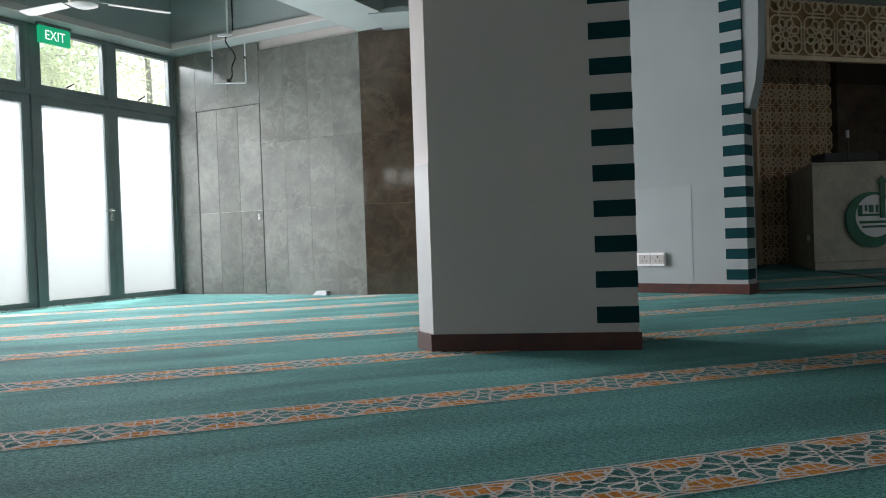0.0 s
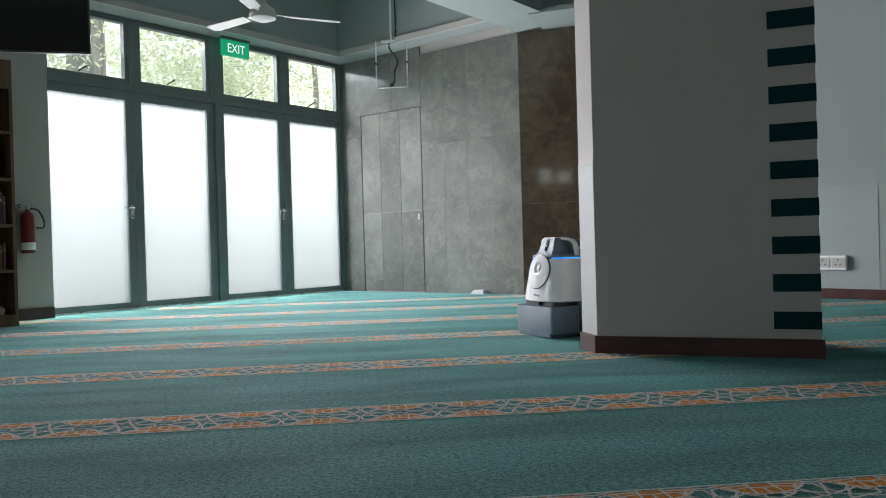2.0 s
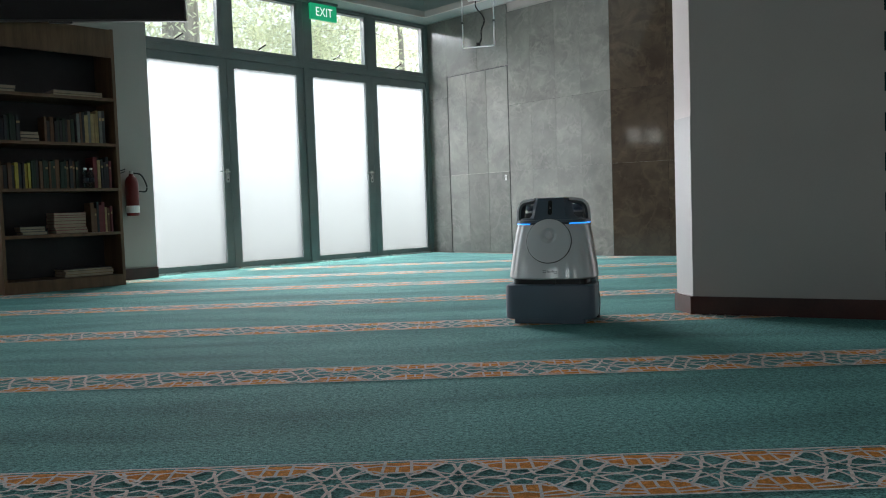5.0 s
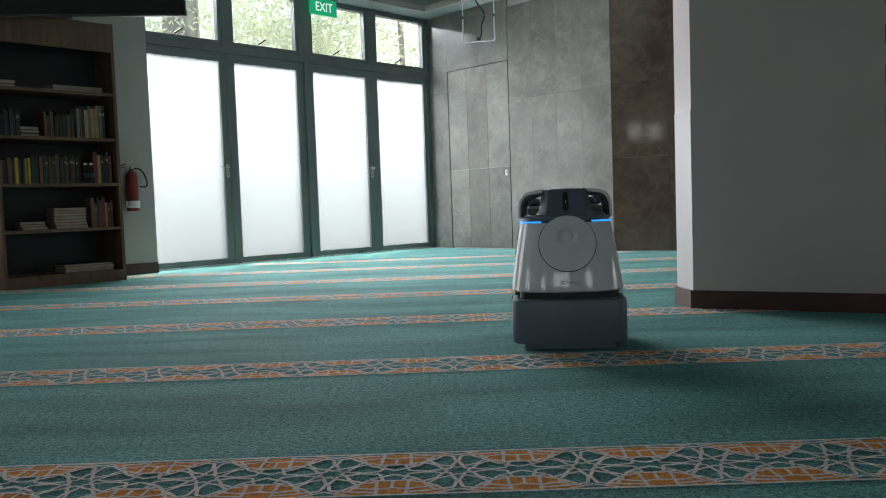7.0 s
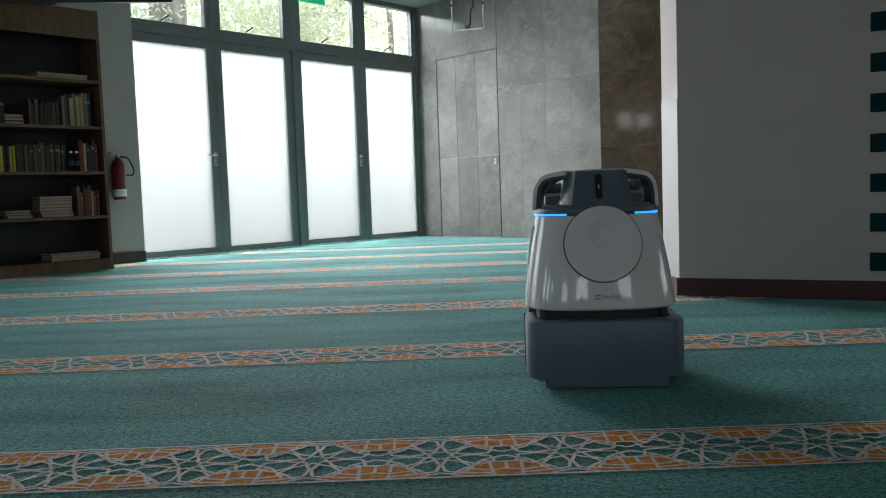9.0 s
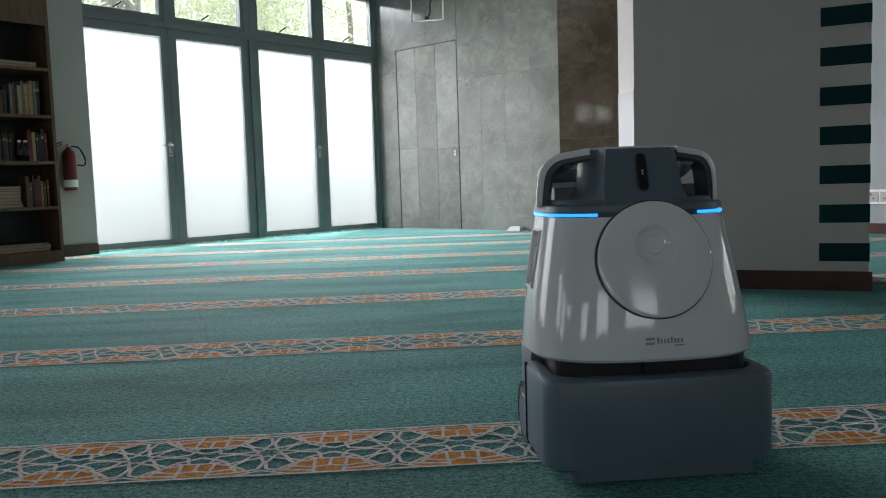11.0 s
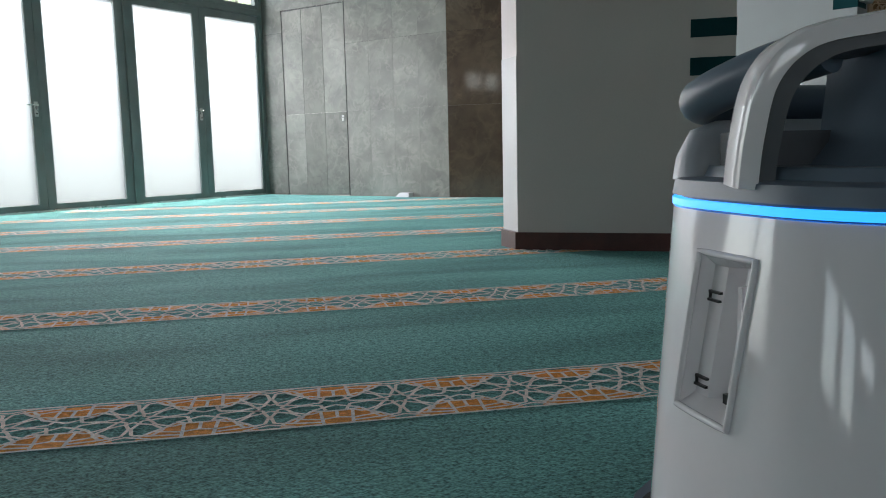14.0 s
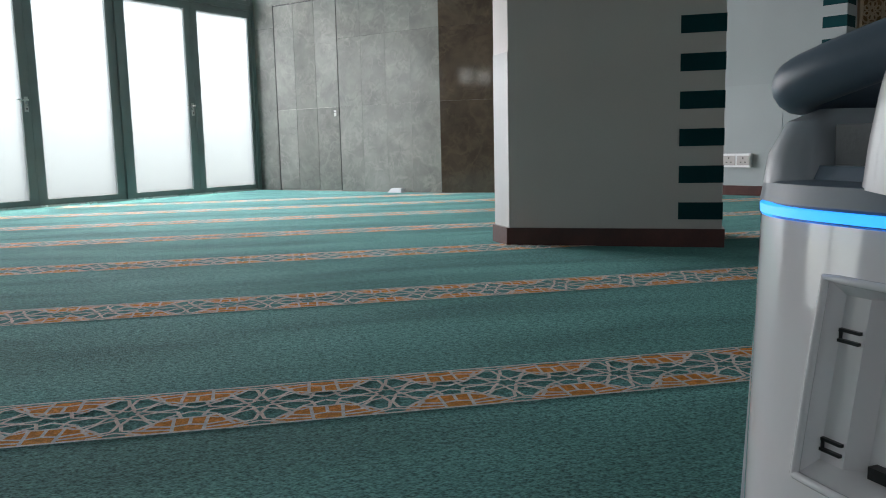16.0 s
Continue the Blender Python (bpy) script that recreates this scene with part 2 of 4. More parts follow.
def pane_material(name, clear, tint):
    m = bpy.data.materials.new(name)
    m.use_nodes = True
    n, l = m.node_tree.nodes, m.node_tree.links
    n.remove(n["Principled BSDF"])
    tr, tl, gl = n.new("ShaderNodeBsdfTransparent"), n.new("ShaderNodeBsdfTranslucent"), n.new("ShaderNodeBsdfGlossy")
    tr.inputs[0].default_value = (*tint, 1)
    tl.inputs[0].default_value = (0.27, 0.29, 0.288, 1)
    gl.inputs["Roughness"].default_value = 0.04 if clear > 0.9 else 0.25
    a, b = n.new("ShaderNodeMixShader"), n.new("ShaderNodeMixShader")
    a.inputs[0].default_value = 1 - clear
    lw, pw = n.new("ShaderNodeLayerWeight"), n.new("ShaderNodeMath")
    pw.operation = "POWER"
    pw.inputs[1].default_value = 4.0
    l.new(lw.outputs["Facing"], pw.inputs[0])
    fr = n.new("ShaderNodeMath")
    fr.operation = "MULTIPLY_ADD"
    fr.inputs[1].default_value, fr.inputs[2].default_value = 0.6, 0.04
    l.new(pw.outputs[0], fr.inputs[0])
    l.new(tr.outputs[0], a.inputs[1]), l.new(tl.outputs[0], a.inputs[2])
    l.new(fr.outputs[0], b.inputs[0]), l.new(a.outputs[0], b.inputs[1]), l.new(gl.outputs[0], b.inputs[2])
    l.new(b.outputs[0], n["Material Output"].inputs[0])
    return m


CLEAR = pane_material("clear glass", 0.97, (0.95, 0.98, 0.97))
FROST = pane_material("frosted glass", 0.5, (0.2, 0.219, 0.216))
WESTGLASS = pane_material("pale tinted glass", 0.9, (0.9, 0.93, 0.92))


# ---- mesh helpers ----
def obj(name, bm, material, m=None, parent=None, smooth=False, bevel=0.0):
    if bevel:
        bmesh.ops.bevel(bm, geom=[e for e in bm.edges if len(e.link_faces) == 2 and e.calc_face_angle() > 0.6], offset=bevel, segments=2, affect="EDGES", clamp_overlap=True)
    bmesh.ops.recalc_face_normals(bm, faces=bm.faces)
    me = bpy.data.meshes.new(name)
    bm.to_mesh(me)
    bm.free()
    me.materials.append(material)
    if smooth:
        me.polygons.foreach_set("use_smooth", [True] * len(me.polygons))
        me.set_sharp_from_angle(angle=radians(38))
    o = new(name, me)
    if parent is not None:
        o.parent = parent
    if m is not None:
        o.matrix_basis = m
    return o


def part(name, bm, material, parent, label="", m=None, smooth=False, bevel=0.0):
    o = obj(name, bm, material, m, parent, smooth, bevel)
    return tagged(o, label) if label else o


def thing(name, m, label, category, group="", kind=""):
    o = new(name)
    o.empty_display_size = 0.1
    o.matrix_basis = m
    return tagged(o, label, category, group, kind)


def box(x0, x1, y0, y1, z0, z1, bm=None, m=None):
    bm = bm or bmesh.new()
    vs = [Vector((x, y, z)) for z in (z0, z1) for y in (y0, y1) for x in (x0, x1)]
    v = [bm.verts.new(m @ p if m else p) for p in vs]
    for f in ((0, 2, 3, 1), (4, 5, 7, 6), (0, 1, 5, 4), (2, 6, 7, 3), (0, 4, 6, 2), (1, 3, 7, 5)):
        bm.faces.new([v[i] for i in f])
    return bm


def prism(pts, z0, z1, bm=None, top=None):
    """An upright prism over a plan outline; top: another outline for its upper end."""
    bm = bm or bmesh.new()
    a = [bm.verts.new((x, y, z0)) for x, y in pts]
    b = [bm.verts.new((x, y, z1)) for x, y in (top or pts)]
    n = len(a)
    bm.faces.new(a[::-1]), bm.faces.new(b)
    for i in range(n):
        bm.faces.new((a[i], a[(i + 1) % n], b[(i + 1) % n], b[i]))
    return bm


def cyl(r, p, q, bm=None, n=16, r2=None):
    """A round bar from p to q."""
    bm = bm or bmesh.new()
    p, q = Vector(p), Vector(q)
    t = (q - p).to_track_quat("Z", "Y").to_matrix()
    rings = []
    for c, rad in ((p, r), (q, r if r2 is None else r2)):
        rings.append([bm.verts.new(c + t @ Vector((rad * math.cos(2 * math.pi * i / n), rad * math.sin(2 * math.pi * i / n), 0))) for i in range(n)])
    bm.faces.new(rings[0][::-1]), bm.faces.new(rings[1])
    for i in range(n):
        bm.faces.new((rings[0][i], rings[0][(i + 1) % n], rings[1][(i + 1) % n], rings[1][i]))
    return bm


def sweep(path, section, bm=None, up=(0, 0, 1), closed_ends=True):
    """A section (list of side, up offsets) carried along a path."""
    bm = bm or bmesh.new()
    path = [Vector(p) for p in path]
    rings = []
    for i, p in enumerate(path):
        d = (path[min(i + 1, len(path) - 1)] - path[max(i - 1, 0)]).normalized()
        s = d.cross(Vector(up)).normalized()
        u = s.cross(d).normalized()
        rings.append([bm.verts.new(p + s * a + u * b) for a, b in section])
    n = len(section)
    for r0, r1 in zip(rings, rings[1:]):
        for i in range(n):
            bm.faces.new((r0[i], r0[(i + 1) % n], r1[(i + 1) % n], r1[i]))
    if closed_ends:
        bm.faces.new(rings[0][::-1]), bm.faces.new(rings[-1])
    return bm


def circle(r, n=12):
    return [(r * math.cos(2 * math.pi * i / n), r * math.sin(2 * math.pi * i / n)) for i in range(n)]


def smooth_path(pts, n=8):
    """A rounded line through the points."""
    pts = [Vector(p) for p in pts]
    pts = [2 * pts[0] - pts[1]] + pts + [2 * pts[-1] - pts[-2]]
    out = []
    for i in range(1, len(pts) - 2):
        a, b, c, d = pts[i - 1:i + 3]
        for k in range(n):
            t = k / n
            out.append(0.5 * ((2 * b) + (c - a) * t + (2 * a - 5 * b + 4 * c - d) * t * t + (3 * b - a - 3 * c + d) * t ** 3))
    return out + [pts[-2]]


def structure(o, label, category):
    return tagged(o, label, category, kind="structure")

# ---- structure ----
def W(m, x, y):
    v = m @ Vector((x, y, 0))
    return (v.x, v.y)


HALL = [W(GL, 0, 0), W(GL, 12.2, 0), (-8.7, -5.2), (14, -5.2), (14, 13), (10.6, 13), (4.45, 7.75), W(DW, 0, 0)]
structure(obj("ground", box(-400, 400, -400, 400, -0.3, -0.12), GROUND), "grey paving outside the hall", "ground")
floor = structure(obj("floor", prism(HALL, -0.12, 0), CARPET), "teal tufted prayer carpet with patterned row bands", "carpet floor")


def wall(name, m, x0, x1, z0, z1, y0, y1, material, label):
    return structure(obj(name, box(x0, x1, y0, y1, z0, z1), material, m), label, "wall")


TOP = 3.85
structure(obj("ceiling", prism(HALL, TOP, TOP + 0.15), CEIL), "plain pale painted ceiling", "ceiling")
wall("wall_north", GL, -0.2, 4.05, 3.1, TOP, -0.2, 0, CEIL, "painted wall above the glazed doors")
wall("wall_west", GL, 4.05, 6.25, 0, TOP, -0.2, 0.16, PAINT, "off-white painted wall beside the glazed doors")
wall("wall_west_head", GL, 6.25, 12.2, 3.05, TOP, -0.2, 0.16, PAINT, "painted wall above the side windows")
wall("wall_west_sill", GL, 6.25, 12.2, 0, 0.35, -0.2, 0.16, PAINT, "painted wall below the side windows")
wall("wall_west_end", GL, 8.65, 12.2, 0.35, 3.05, -0.2, 0.16, PAINT, "painted wall pier beside the side windows")
sw = structure(new("window_5"), "dark-framed tall side windows", "window")
sw.matrix_basis = GL
for x0, x1 in WEST:
    bm = bmesh.new()
    for a in ((x0 - 0.05, x1 + 0.05, 0.35, 0.41), (x0 - 0.05, x1 + 0.05, 2.99, 3.05), (x0 - 0.05, x0, 0.41, 2.99), (x1, x1 + 0.05, 0.41, 2.99)):
        box(a[0], a[1], -0.04, 0.06, a[2], a[3], bm)
    f = part("window_frame", bm, ALU, sw)
    p = part("pane", box(x0, x1, 0.0, 0.006, 0.41, 2.99), WESTGLASS, f)
    p.visible_shadow = False
wall("wall_marble", GL, -0.25, -0.022, 0, TOP, 0, 2.93, PAINT, "wall behind the light marble slabs")
wall("wall_dark", DW, 0.0, 2.75, 0, TOP, 0.022, 0.25, PAINT, "wall behind the brown marble slabs")
W2 = pose(4.45, 7.75, 0, 0, 0, 40.5)
wall("wall_east", W2, 0, 8.1, 0, TOP, 0.0, 0.2, PAINT, "plain wall beside the prayer niche")
wall("wall_niche", pose(8, 12.2, 0), 0.3, 6, 0, TOP, 0, 0.2, DARKM, "dark back wall of the prayer niche")
for k, (z0, z1, y0, y1) in enumerate(((0, 1, -5.2, 13), (2.8, TOP, -5.2, 13), (1, 2.8, -5.2, 0.5), (1, 2.8, 2.0, 2.3), (1, 2.8, 3.8, 4.1), (1, 2.8, 5.6, 13))):
    wall("wall_side", pose(14, 0, 0), 0, 0.2, z0, z1, y0, y1, PAINT, "plain side wall round the added windows")
# frames and panes for the added fill lamps in the side wall
for i, (y0, y1) in enumerate(EAST):
    w = structure(new("window_%d" % (i + 6)), "dark-framed side window, unseen, added to light the niche", "window")
    w.matrix_basis = pose(14, y0, 1)
    bm = bmesh.new()
    for a in ((0, 1.5, 0, 0.05), (0, 1.5, 1.75, 1.8), (0, 0.05, 0.05, 1.75), (1.45, 1.5, 0.05, 1.75), (0.73, 0.77, 0.05, 1.75)):
        box(0, 0.06, a[0], a[1], a[2], a[3], bm)
    part("window_frame", bm, ALU, w)
    p = part("pane", box(0.03, 0.035, 0.05, 1.45, 0.05, 1.75), CLEAR, w)
    p.visible_shadow = False
for z0, z1, y0, y1 in ((0, 1.35, -5.2, 2.6), (3.0, TOP, -5.2, 2.6), (1.35, 3.0, -5.2, -5.1), (1.35, 2.45, -5.1, -3.4), (2.45, 3.0, -4.3, -4.2), (1.35, 3.0, -3.4, -2.6), (1.35, 3.0, -1.2, -0.6), (1.35, 3.0, 0.8, 2.6)):
    wall("wall_far", pose(-8.7, 0, 0), -0.2, 0, z0, z1, y0, y1, PAINT, "plain end wall of the hall round its windows")
# the last two openings are there only to carry added fill light
for i, (y0, y1, z0, power) in enumerate(FAR):
    w = structure(new("window_%d" % (i + 9)), "dark-framed end-wall window, two of the four added for fill light", "window")
    w.matrix_basis = pose(-8.7, y0, z0)
    d, h = y1 - y0, 3.0 - z0
    bm = bmesh.new()
    for a in ((0, d, 0, 0.05), (0, d, h - 0.05, h), (0, 0.05, 0.05, h - 0.05), (d - 0.05, d, 0.05, h - 0.05)):
        box(-0.05, 0.0, a[0], a[1], a[2], a[3], bm)
    part("window_frame", bm, ALU, w)
    p = part("pane", box(-0.03, -0.025, 0.05, d - 0.05, 0.05, h - 0.05), CLEAR, w)
    p.visible_shadow = False
# the wall behind, with three windows
wall("wall_south", pose(0, -5.2, 0), -8.7, 14, 0, 1.1, -0.2, 0, PAINT, "wall below the rear windows")
wall("wall_south_head", pose(0, -5.2, 0), -8.7, 14, 2.4, TOP, -0.2, 0, PAINT, "wall above the rear windows")
for i, (a, b) in enumerate(((-8.7, -4.2), (-2.8, -1.2), (0.2, 1.8), (3.2, 14))):
    wall("wall_south_pier", pose(0, -5.2, 0), a, b, 1.1, 2.4, -0.2, 0, PAINT, "wall pier between the rear windows")
for i, x0 in enumerate((-4.2, -1.2, 1.8)):
    w = structure(new("window_%d" % (i + 2)), "dark-framed rear window", "window")
    w.matrix_basis = pose(x0, -5.2, 1.1)
    bm = bmesh.new()
    for a in ((0, 1.4, 0, 0.05), (0, 1.4, 1.25, 1.3), (0, 0.05, 0.05, 1.25), (1.35, 1.4, 0.05, 1.25), (0.68, 0.72, 0.05, 1.25)):
        box(a[0], a[1], -0.06, 0.0, a[2], a[3], bm)
    part("window_frame", bm, ALU, w)
    p = part("pane", box(0.05, 1.35, -0.035, -0.03, 0.05, 1.25), CLEAR, w)
    p.visible_shadow = False
# ceiling drops and beams round the bay
structure(obj("soffit", prism([(0, 0), (12, 0), (12, 0.3), (0.3, 0.3), (0.3, 2.925), (0, 2.925)], 3.12, TOP - 0.004), CEIL, GL), "pale painted ceiling drop along the walls", "soffit")
structure(obj("soffit_trim", prism([(0.301, 0.301), (12, 0.301), (12, 0.335), (0.335, 0.335), (0.335, 2.86), (0.301, 2.86)], 3.115, 3.19), PAINT, GL), "white moulded lip of the ceiling drop", "trim")
bm = box(0.0, 12, 2.93, 3.55, 3.01, TOP - 0.004)
box(0.31, 12, 2.87, 2.93, 3.52, 3.6, bm)
structure(obj("beam", bm, CEIL, GL), "pale painted ceiling beam", "beam")
bm = box(0.35, 2.75, -0.6, 0, 3.02, TOP - 0.004)
box(0.3, 2.75, -0.66, 0, 3.0, 3.05, bm)
structure(obj("soffit_dark", bm, CEIL, DW), "pale ceiling drop above the brown marble", "soffit")


# skirting
def skirt(name, m, pts):
    bm = bmesh.new()
    prism(pts, 0, 0.108, bm)
    return structure(obj(name, bm, SKIRT, m, bevel=0.004), "dark red-brown stone skirting", "baseboard")


skirt("baseboard", GL, [(4.05, 0.161), (12, 0.161), (12, 0.18), (4.05, 0.18)])

# ---- marble slabs ----
def slabs(m, cols, rows, material, parent_name, label, skip=()):
    root = structure(new(parent_name), label, "wall cladding")
    root.matrix_basis = m
    meshes = {}
    for i, (a, b) in enumerate(zip(cols, cols[1:])):
        for j, (c, d) in enumerate(zip(rows, rows[1:])):
            if (i, j) in skip:
                continue
            o = part("slab", box(0, b - a - 0.0012, 0, 0.02, 0, d - c - 0.0012, None), material, root)
            o.matrix_basis = pose(a + 0.0006, 0, c + 0.0006)
    return root


ML = GL @ pose(0, 0, 0, 0, 0, 90)    # x along the marble, -y into the hall
DOOR = (0.375, 1.44, 2.36)
MROWS = [0.0, 1.04, 2.36, 3.115]
slabs(ML, [0.0, 0.37], [0.0, 1.04, 2.09, 3.115], MARBLE, "marble_cladding", "polished grey-beige marble slabs with fine veins")
slabs(ML, [0.37, 0.93, 1.44], [2.366, 3.115], MARBLE, "marble_cladding", "polished grey-beige marble slabs over the flush door")
slabs(ML, [1.444, 1.8, 2.17, 2.53, 2.928], [0.0, 1.04, 1.86, 3.008], MARBLE, "marble_cladding", "polished grey-beige marble slabs with fine veins")
d1 = structure(new("door_1"), "flush hidden door faced with grey marble, closed", "door")
d1.matrix_basis = ML
for k, (a, b, c, d) in enumerate(((0.388, 0.72, 0.012, 1.04), (0.722, 1.07, 0.012, 1.04), (1.072, 1.43, 0.012, 1.04), (0.388, 0.72, 1.043, 2.35), (0.722, 1.07, 1.043, 2.35), (1.072, 1.43, 1.043, 2.35))):
    part("slab", box(a, b - 0.002, 0.001, 0.02, c, d), MARBLE, d1)
bm = box(0.372, 0.386, 0.004, 0.021, 0, 2.362)
box(1.432, 1.443, 0.004, 0.021, 0, 2.362, bm), box(0.386, 1.432, 0.004, 0.021, 2.352, 2.362, bm)
part("door_edge", bm, BLACK, d1, "dark shadow gap round the door")
bm = box(1.352, 1.388, -0.006, 0.001, 0.93, 1.0)
lk = part("lock_plate", bm, STEEL, d1, "small steel lock plate", bevel=0.003)
part("keyhole", cyl(0.008, (1.37, -0.009, 0.972), (1.37, -0.005, 0.972)), BLACK, lk)
slabs(DW, [0.0, 0.62, 1.24, 1.86, 2.48, 2.75], [0.0, 1.04, 1.86, 3.0], DARKM, "brown_marble_cladding", "polished dark brown marble slabs")

# ---- glazed doors ----
gd = structure(new("window_1"), "dark aluminium glazed screen over four frosted doors", "window")
gd.matrix_basis = GL
bm = bmesh.new()
box(0.0, 0.05, -0.09, 0.02, 0, 3.11, bm), box(3.99, 4.05, -0.09, 0.02, 0, 3.11, bm)
box(1.985, 2.055, -0.09, 0.025, 0, 3.11, bm)
box(0.05, 1.985, -0.09, 0.02, 2.335, 2.405, bm), box(2.055, 3.99, -0.09, 0.02, 2.335, 2.405, bm)
box(0.05, 1.985, -0.09, 0.02, 3.085, 3.11, bm), box(2.055, 3.99, -0.09, 0.02, 3.085, 3.11, bm)
box(0.967, 1.068, -0.09, 0.02, 2.405, 3.085, bm), box(3.032, 3.123, -0.09, 0.02, 2.405, 3.085, bm)
box(1.972, 1.985, -0.09, 0.02, 2.405, 3.085, bm), box(2.055, 2.118, -0.09, 0.02, 2.405, 3.085, bm)
part("frame", bm, ALU, gd)
part("threshold", box(0.05, 3.99, -0.085, 0.035, 0.001, 0.018), STEEL, gd, "thin aluminium threshold")
for x0, x1 in PANES:
    lo, hi = (x0 - 0.04, x1 + 0.05)
    ws = part("window_sash", bmesh.new(), ALU, gd)
    bm = bmesh.new()
    for a in ((lo, hi, 2.41, 2.462), (lo, hi, 3.06, 3.082), (lo, x0, 2.462, 3.06), (x1, hi, 2.462, 3.06)):
        box(a[0], a[1], -0.06, 0.012, a[2], a[3], bm)
    bm.to_mesh(ws.data)
    bm.free()
    p = part("pane", box(x0, x1, -0.035, -0.03, 2.462, 3.06), CLEAR, ws)
    p.visible_shadow = False
    part("latch", cyl(0.008, ((x0 + x1) / 2 + 0.1, 0.014, 2.47), ((x0 + x1) / 2 + 0.02, 0.05, 2.53)), BLACK, ws)
for i, (x0, x1) in enumerate(PANES):
    right = i % 2
    lo, hi = (0.055, 1.008) if i == 0 else (1.012, 1.98) if i == 1 else (2.06, 3.072) if i == 2 else (3.076, 3.985)
    dr = structure(new("door_%d" % (i + 2)), "frosted glass door in a dark aluminium frame, closed", "door")
    dr.matrix_basis = GL
    bm = bmesh.new()
    for a in ((lo, hi, 0.02, 0.08), (lo, hi, 2.238, 2.33), (lo, x0, 0.08, 2.238), (x1, hi, 0.08, 2.238)):
        box(a[0], a[1], -0.055, 0.0, a[2], a[3], bm)
    part("door_frame", bm, ALU, dr)
    p = part("pane", box(x0, x1, -0.032, -0.026, 0.08, 2.238), FROST, dr, "frosted glass pane")
    p.visible_shadow = False
    if not right:
        continue
    hx = lo + 0.045
    h = part("handle", box(hx - 0.018, hx + 0.018, 0.0, 0.008, 0.97, 1.12), STEEL, dr, "steel lever handle on a plate", bevel=0.003)
    bm = cyl(0.009, (hx, 0.008, 1.085), (hx, 0.05, 1.085), n=10)
    cyl(0.008, (hx - 0.005, 0.05, 1.085), (hx + 0.115, 0.05, 1.085), bm, n=10)
    part("lever", bm, STEEL, h)
    part("keyhole", cyl(0.009, (hx, 0.006, 1.0), (hx, 0.012, 1.0), n=10), BLACK, h)

# ---- pillars ----
def pillar(name, m, outline, bars, label, paint):
    o = structure(new(name), label, "pillar")
    o.matrix_basis = m
    part("shaft", prism(outline, 0.09, TOP - 0.004), paint, o)
    cx = sum(p[0] for p in outline) / len(outline)
    cy = sum(p[1] for p in outline) / len(outline)
    wide = [(x + (0.014 if x > cx else -0.014), y + (0.014 if y > cy else -0.014)) for x, y in outline]
    part("baseboard", prism(wide, 0, 0.094), SKIRT, o, "dark red-brown stone skirting", bevel=0.004)
    z0, pitch, high, x0, x1, deep = bars
    k = 0
    while z0 + k * pitch + high < TOP - 0.05:
        z = z0 + k * pitch
        bm = box(x0, x1 + 0.003, -0.003, 0.004, z, z + high)
        box(x1 - 0.004, x1 + 0.003, 0.004, deep, z, z + high, bm)
        part("stripe", bm, GREEN, o)
        k += 1
    return o


q1 = pillar("pillar_near", P1, [(0.012, 0), (1.098, 0), (1.098, 0.5), (-0.1, 0.5), (-0.1, 0.166)], (0.141, 0.1854, 0.087, 0.885, 1.098, 0.5), "white painted pillar with dark teal stripes down one edge", PAINT)
a, b = Vector((0.012, 0, 0)), Vector((-0.1, 0.166, 0))
u = (b - a).normalized()
nrm = Vector((-u.y, u.x, 0))
nrm = nrm if nrm.x < 0 else -nrm
part("dado", prism([tuple((p + nrm * s).xy) for p, s in ((a, -0.002), (b, -0.002), (b, 0.003), (a, 0.003))], 0.0945, 1.026), GLOSS, q1, "glossy washable white paint up to waist height")
# shade and bluish skylight on this pillar are in its paint colour
q2 = pillar("pillar_far", P2, [(-0.25, 0), (1.05, 0), (1.05, 0.24), (-0.25, 0.24)], (0.135, 0.1925, 0.097, 0.85, 1.05, 0.2), "pale blue-grey pillar, paint darkened for shade and skylight, dark teal stripes round one corner", SHADEDPAINT)
part("dado", box(-0.25, 0.53, -0.003, 0.002, 0.0945, 1.04), SHADEDGLOSS, q2, "glossy washable paint up to waist height")
arch = bmesh.new()
prof = [(1.054, 1.72), (1.1, 1.72), (1.16, 1.95), (1.19, 2.2), (1.205, 2.6), (1.21, TOP - 0.01), (1.054, TOP - 0.01)]
va = [arch.verts.new((x, 0.015, z)) for x, z in prof]
vb = [arch.verts.new((x, 0.22, z)) for x, z in prof]
arch.faces.new(va), arch.faces.new(vb[::-1])
for i in range(len(prof)):
    arch.faces.new((va[i], va[(i + 1) % len(prof)], vb[(i + 1) % len(prof)], vb[i]))
# white foot, its shade put in by using the darkened pillar paint
part("arch_foot", arch, SHADEDPAINT, q2, "curved white foot of an arch")

# ---- sockets on the far pillar ----
so = thing("socket_box", P2 @ pose(0.1, 0, 0.335), "white double power socket box on the pillar", "power socket")
part("backbox", box(-0.16, 0.16, -0.045, 0, -0.065, 0.065), WHITE, so, bevel=0.004)
for x in (-0.11, 0.03):
    f = part("faceplate", box(x, x + 0.12, -0.052, -0.0451, -0.045, 0.045), PAINT, so, bevel=0.003)
    for a, b, c, d in ((0.055, 0.064, 0.012, 0.03), (0.03, 0.046, -0.02, -0.012), (0.073, 0.089, -0.02, -0.012)):
        part("slot", box(x + a, x + b, -0.054, -0.0521, c, d), BLACK, f)

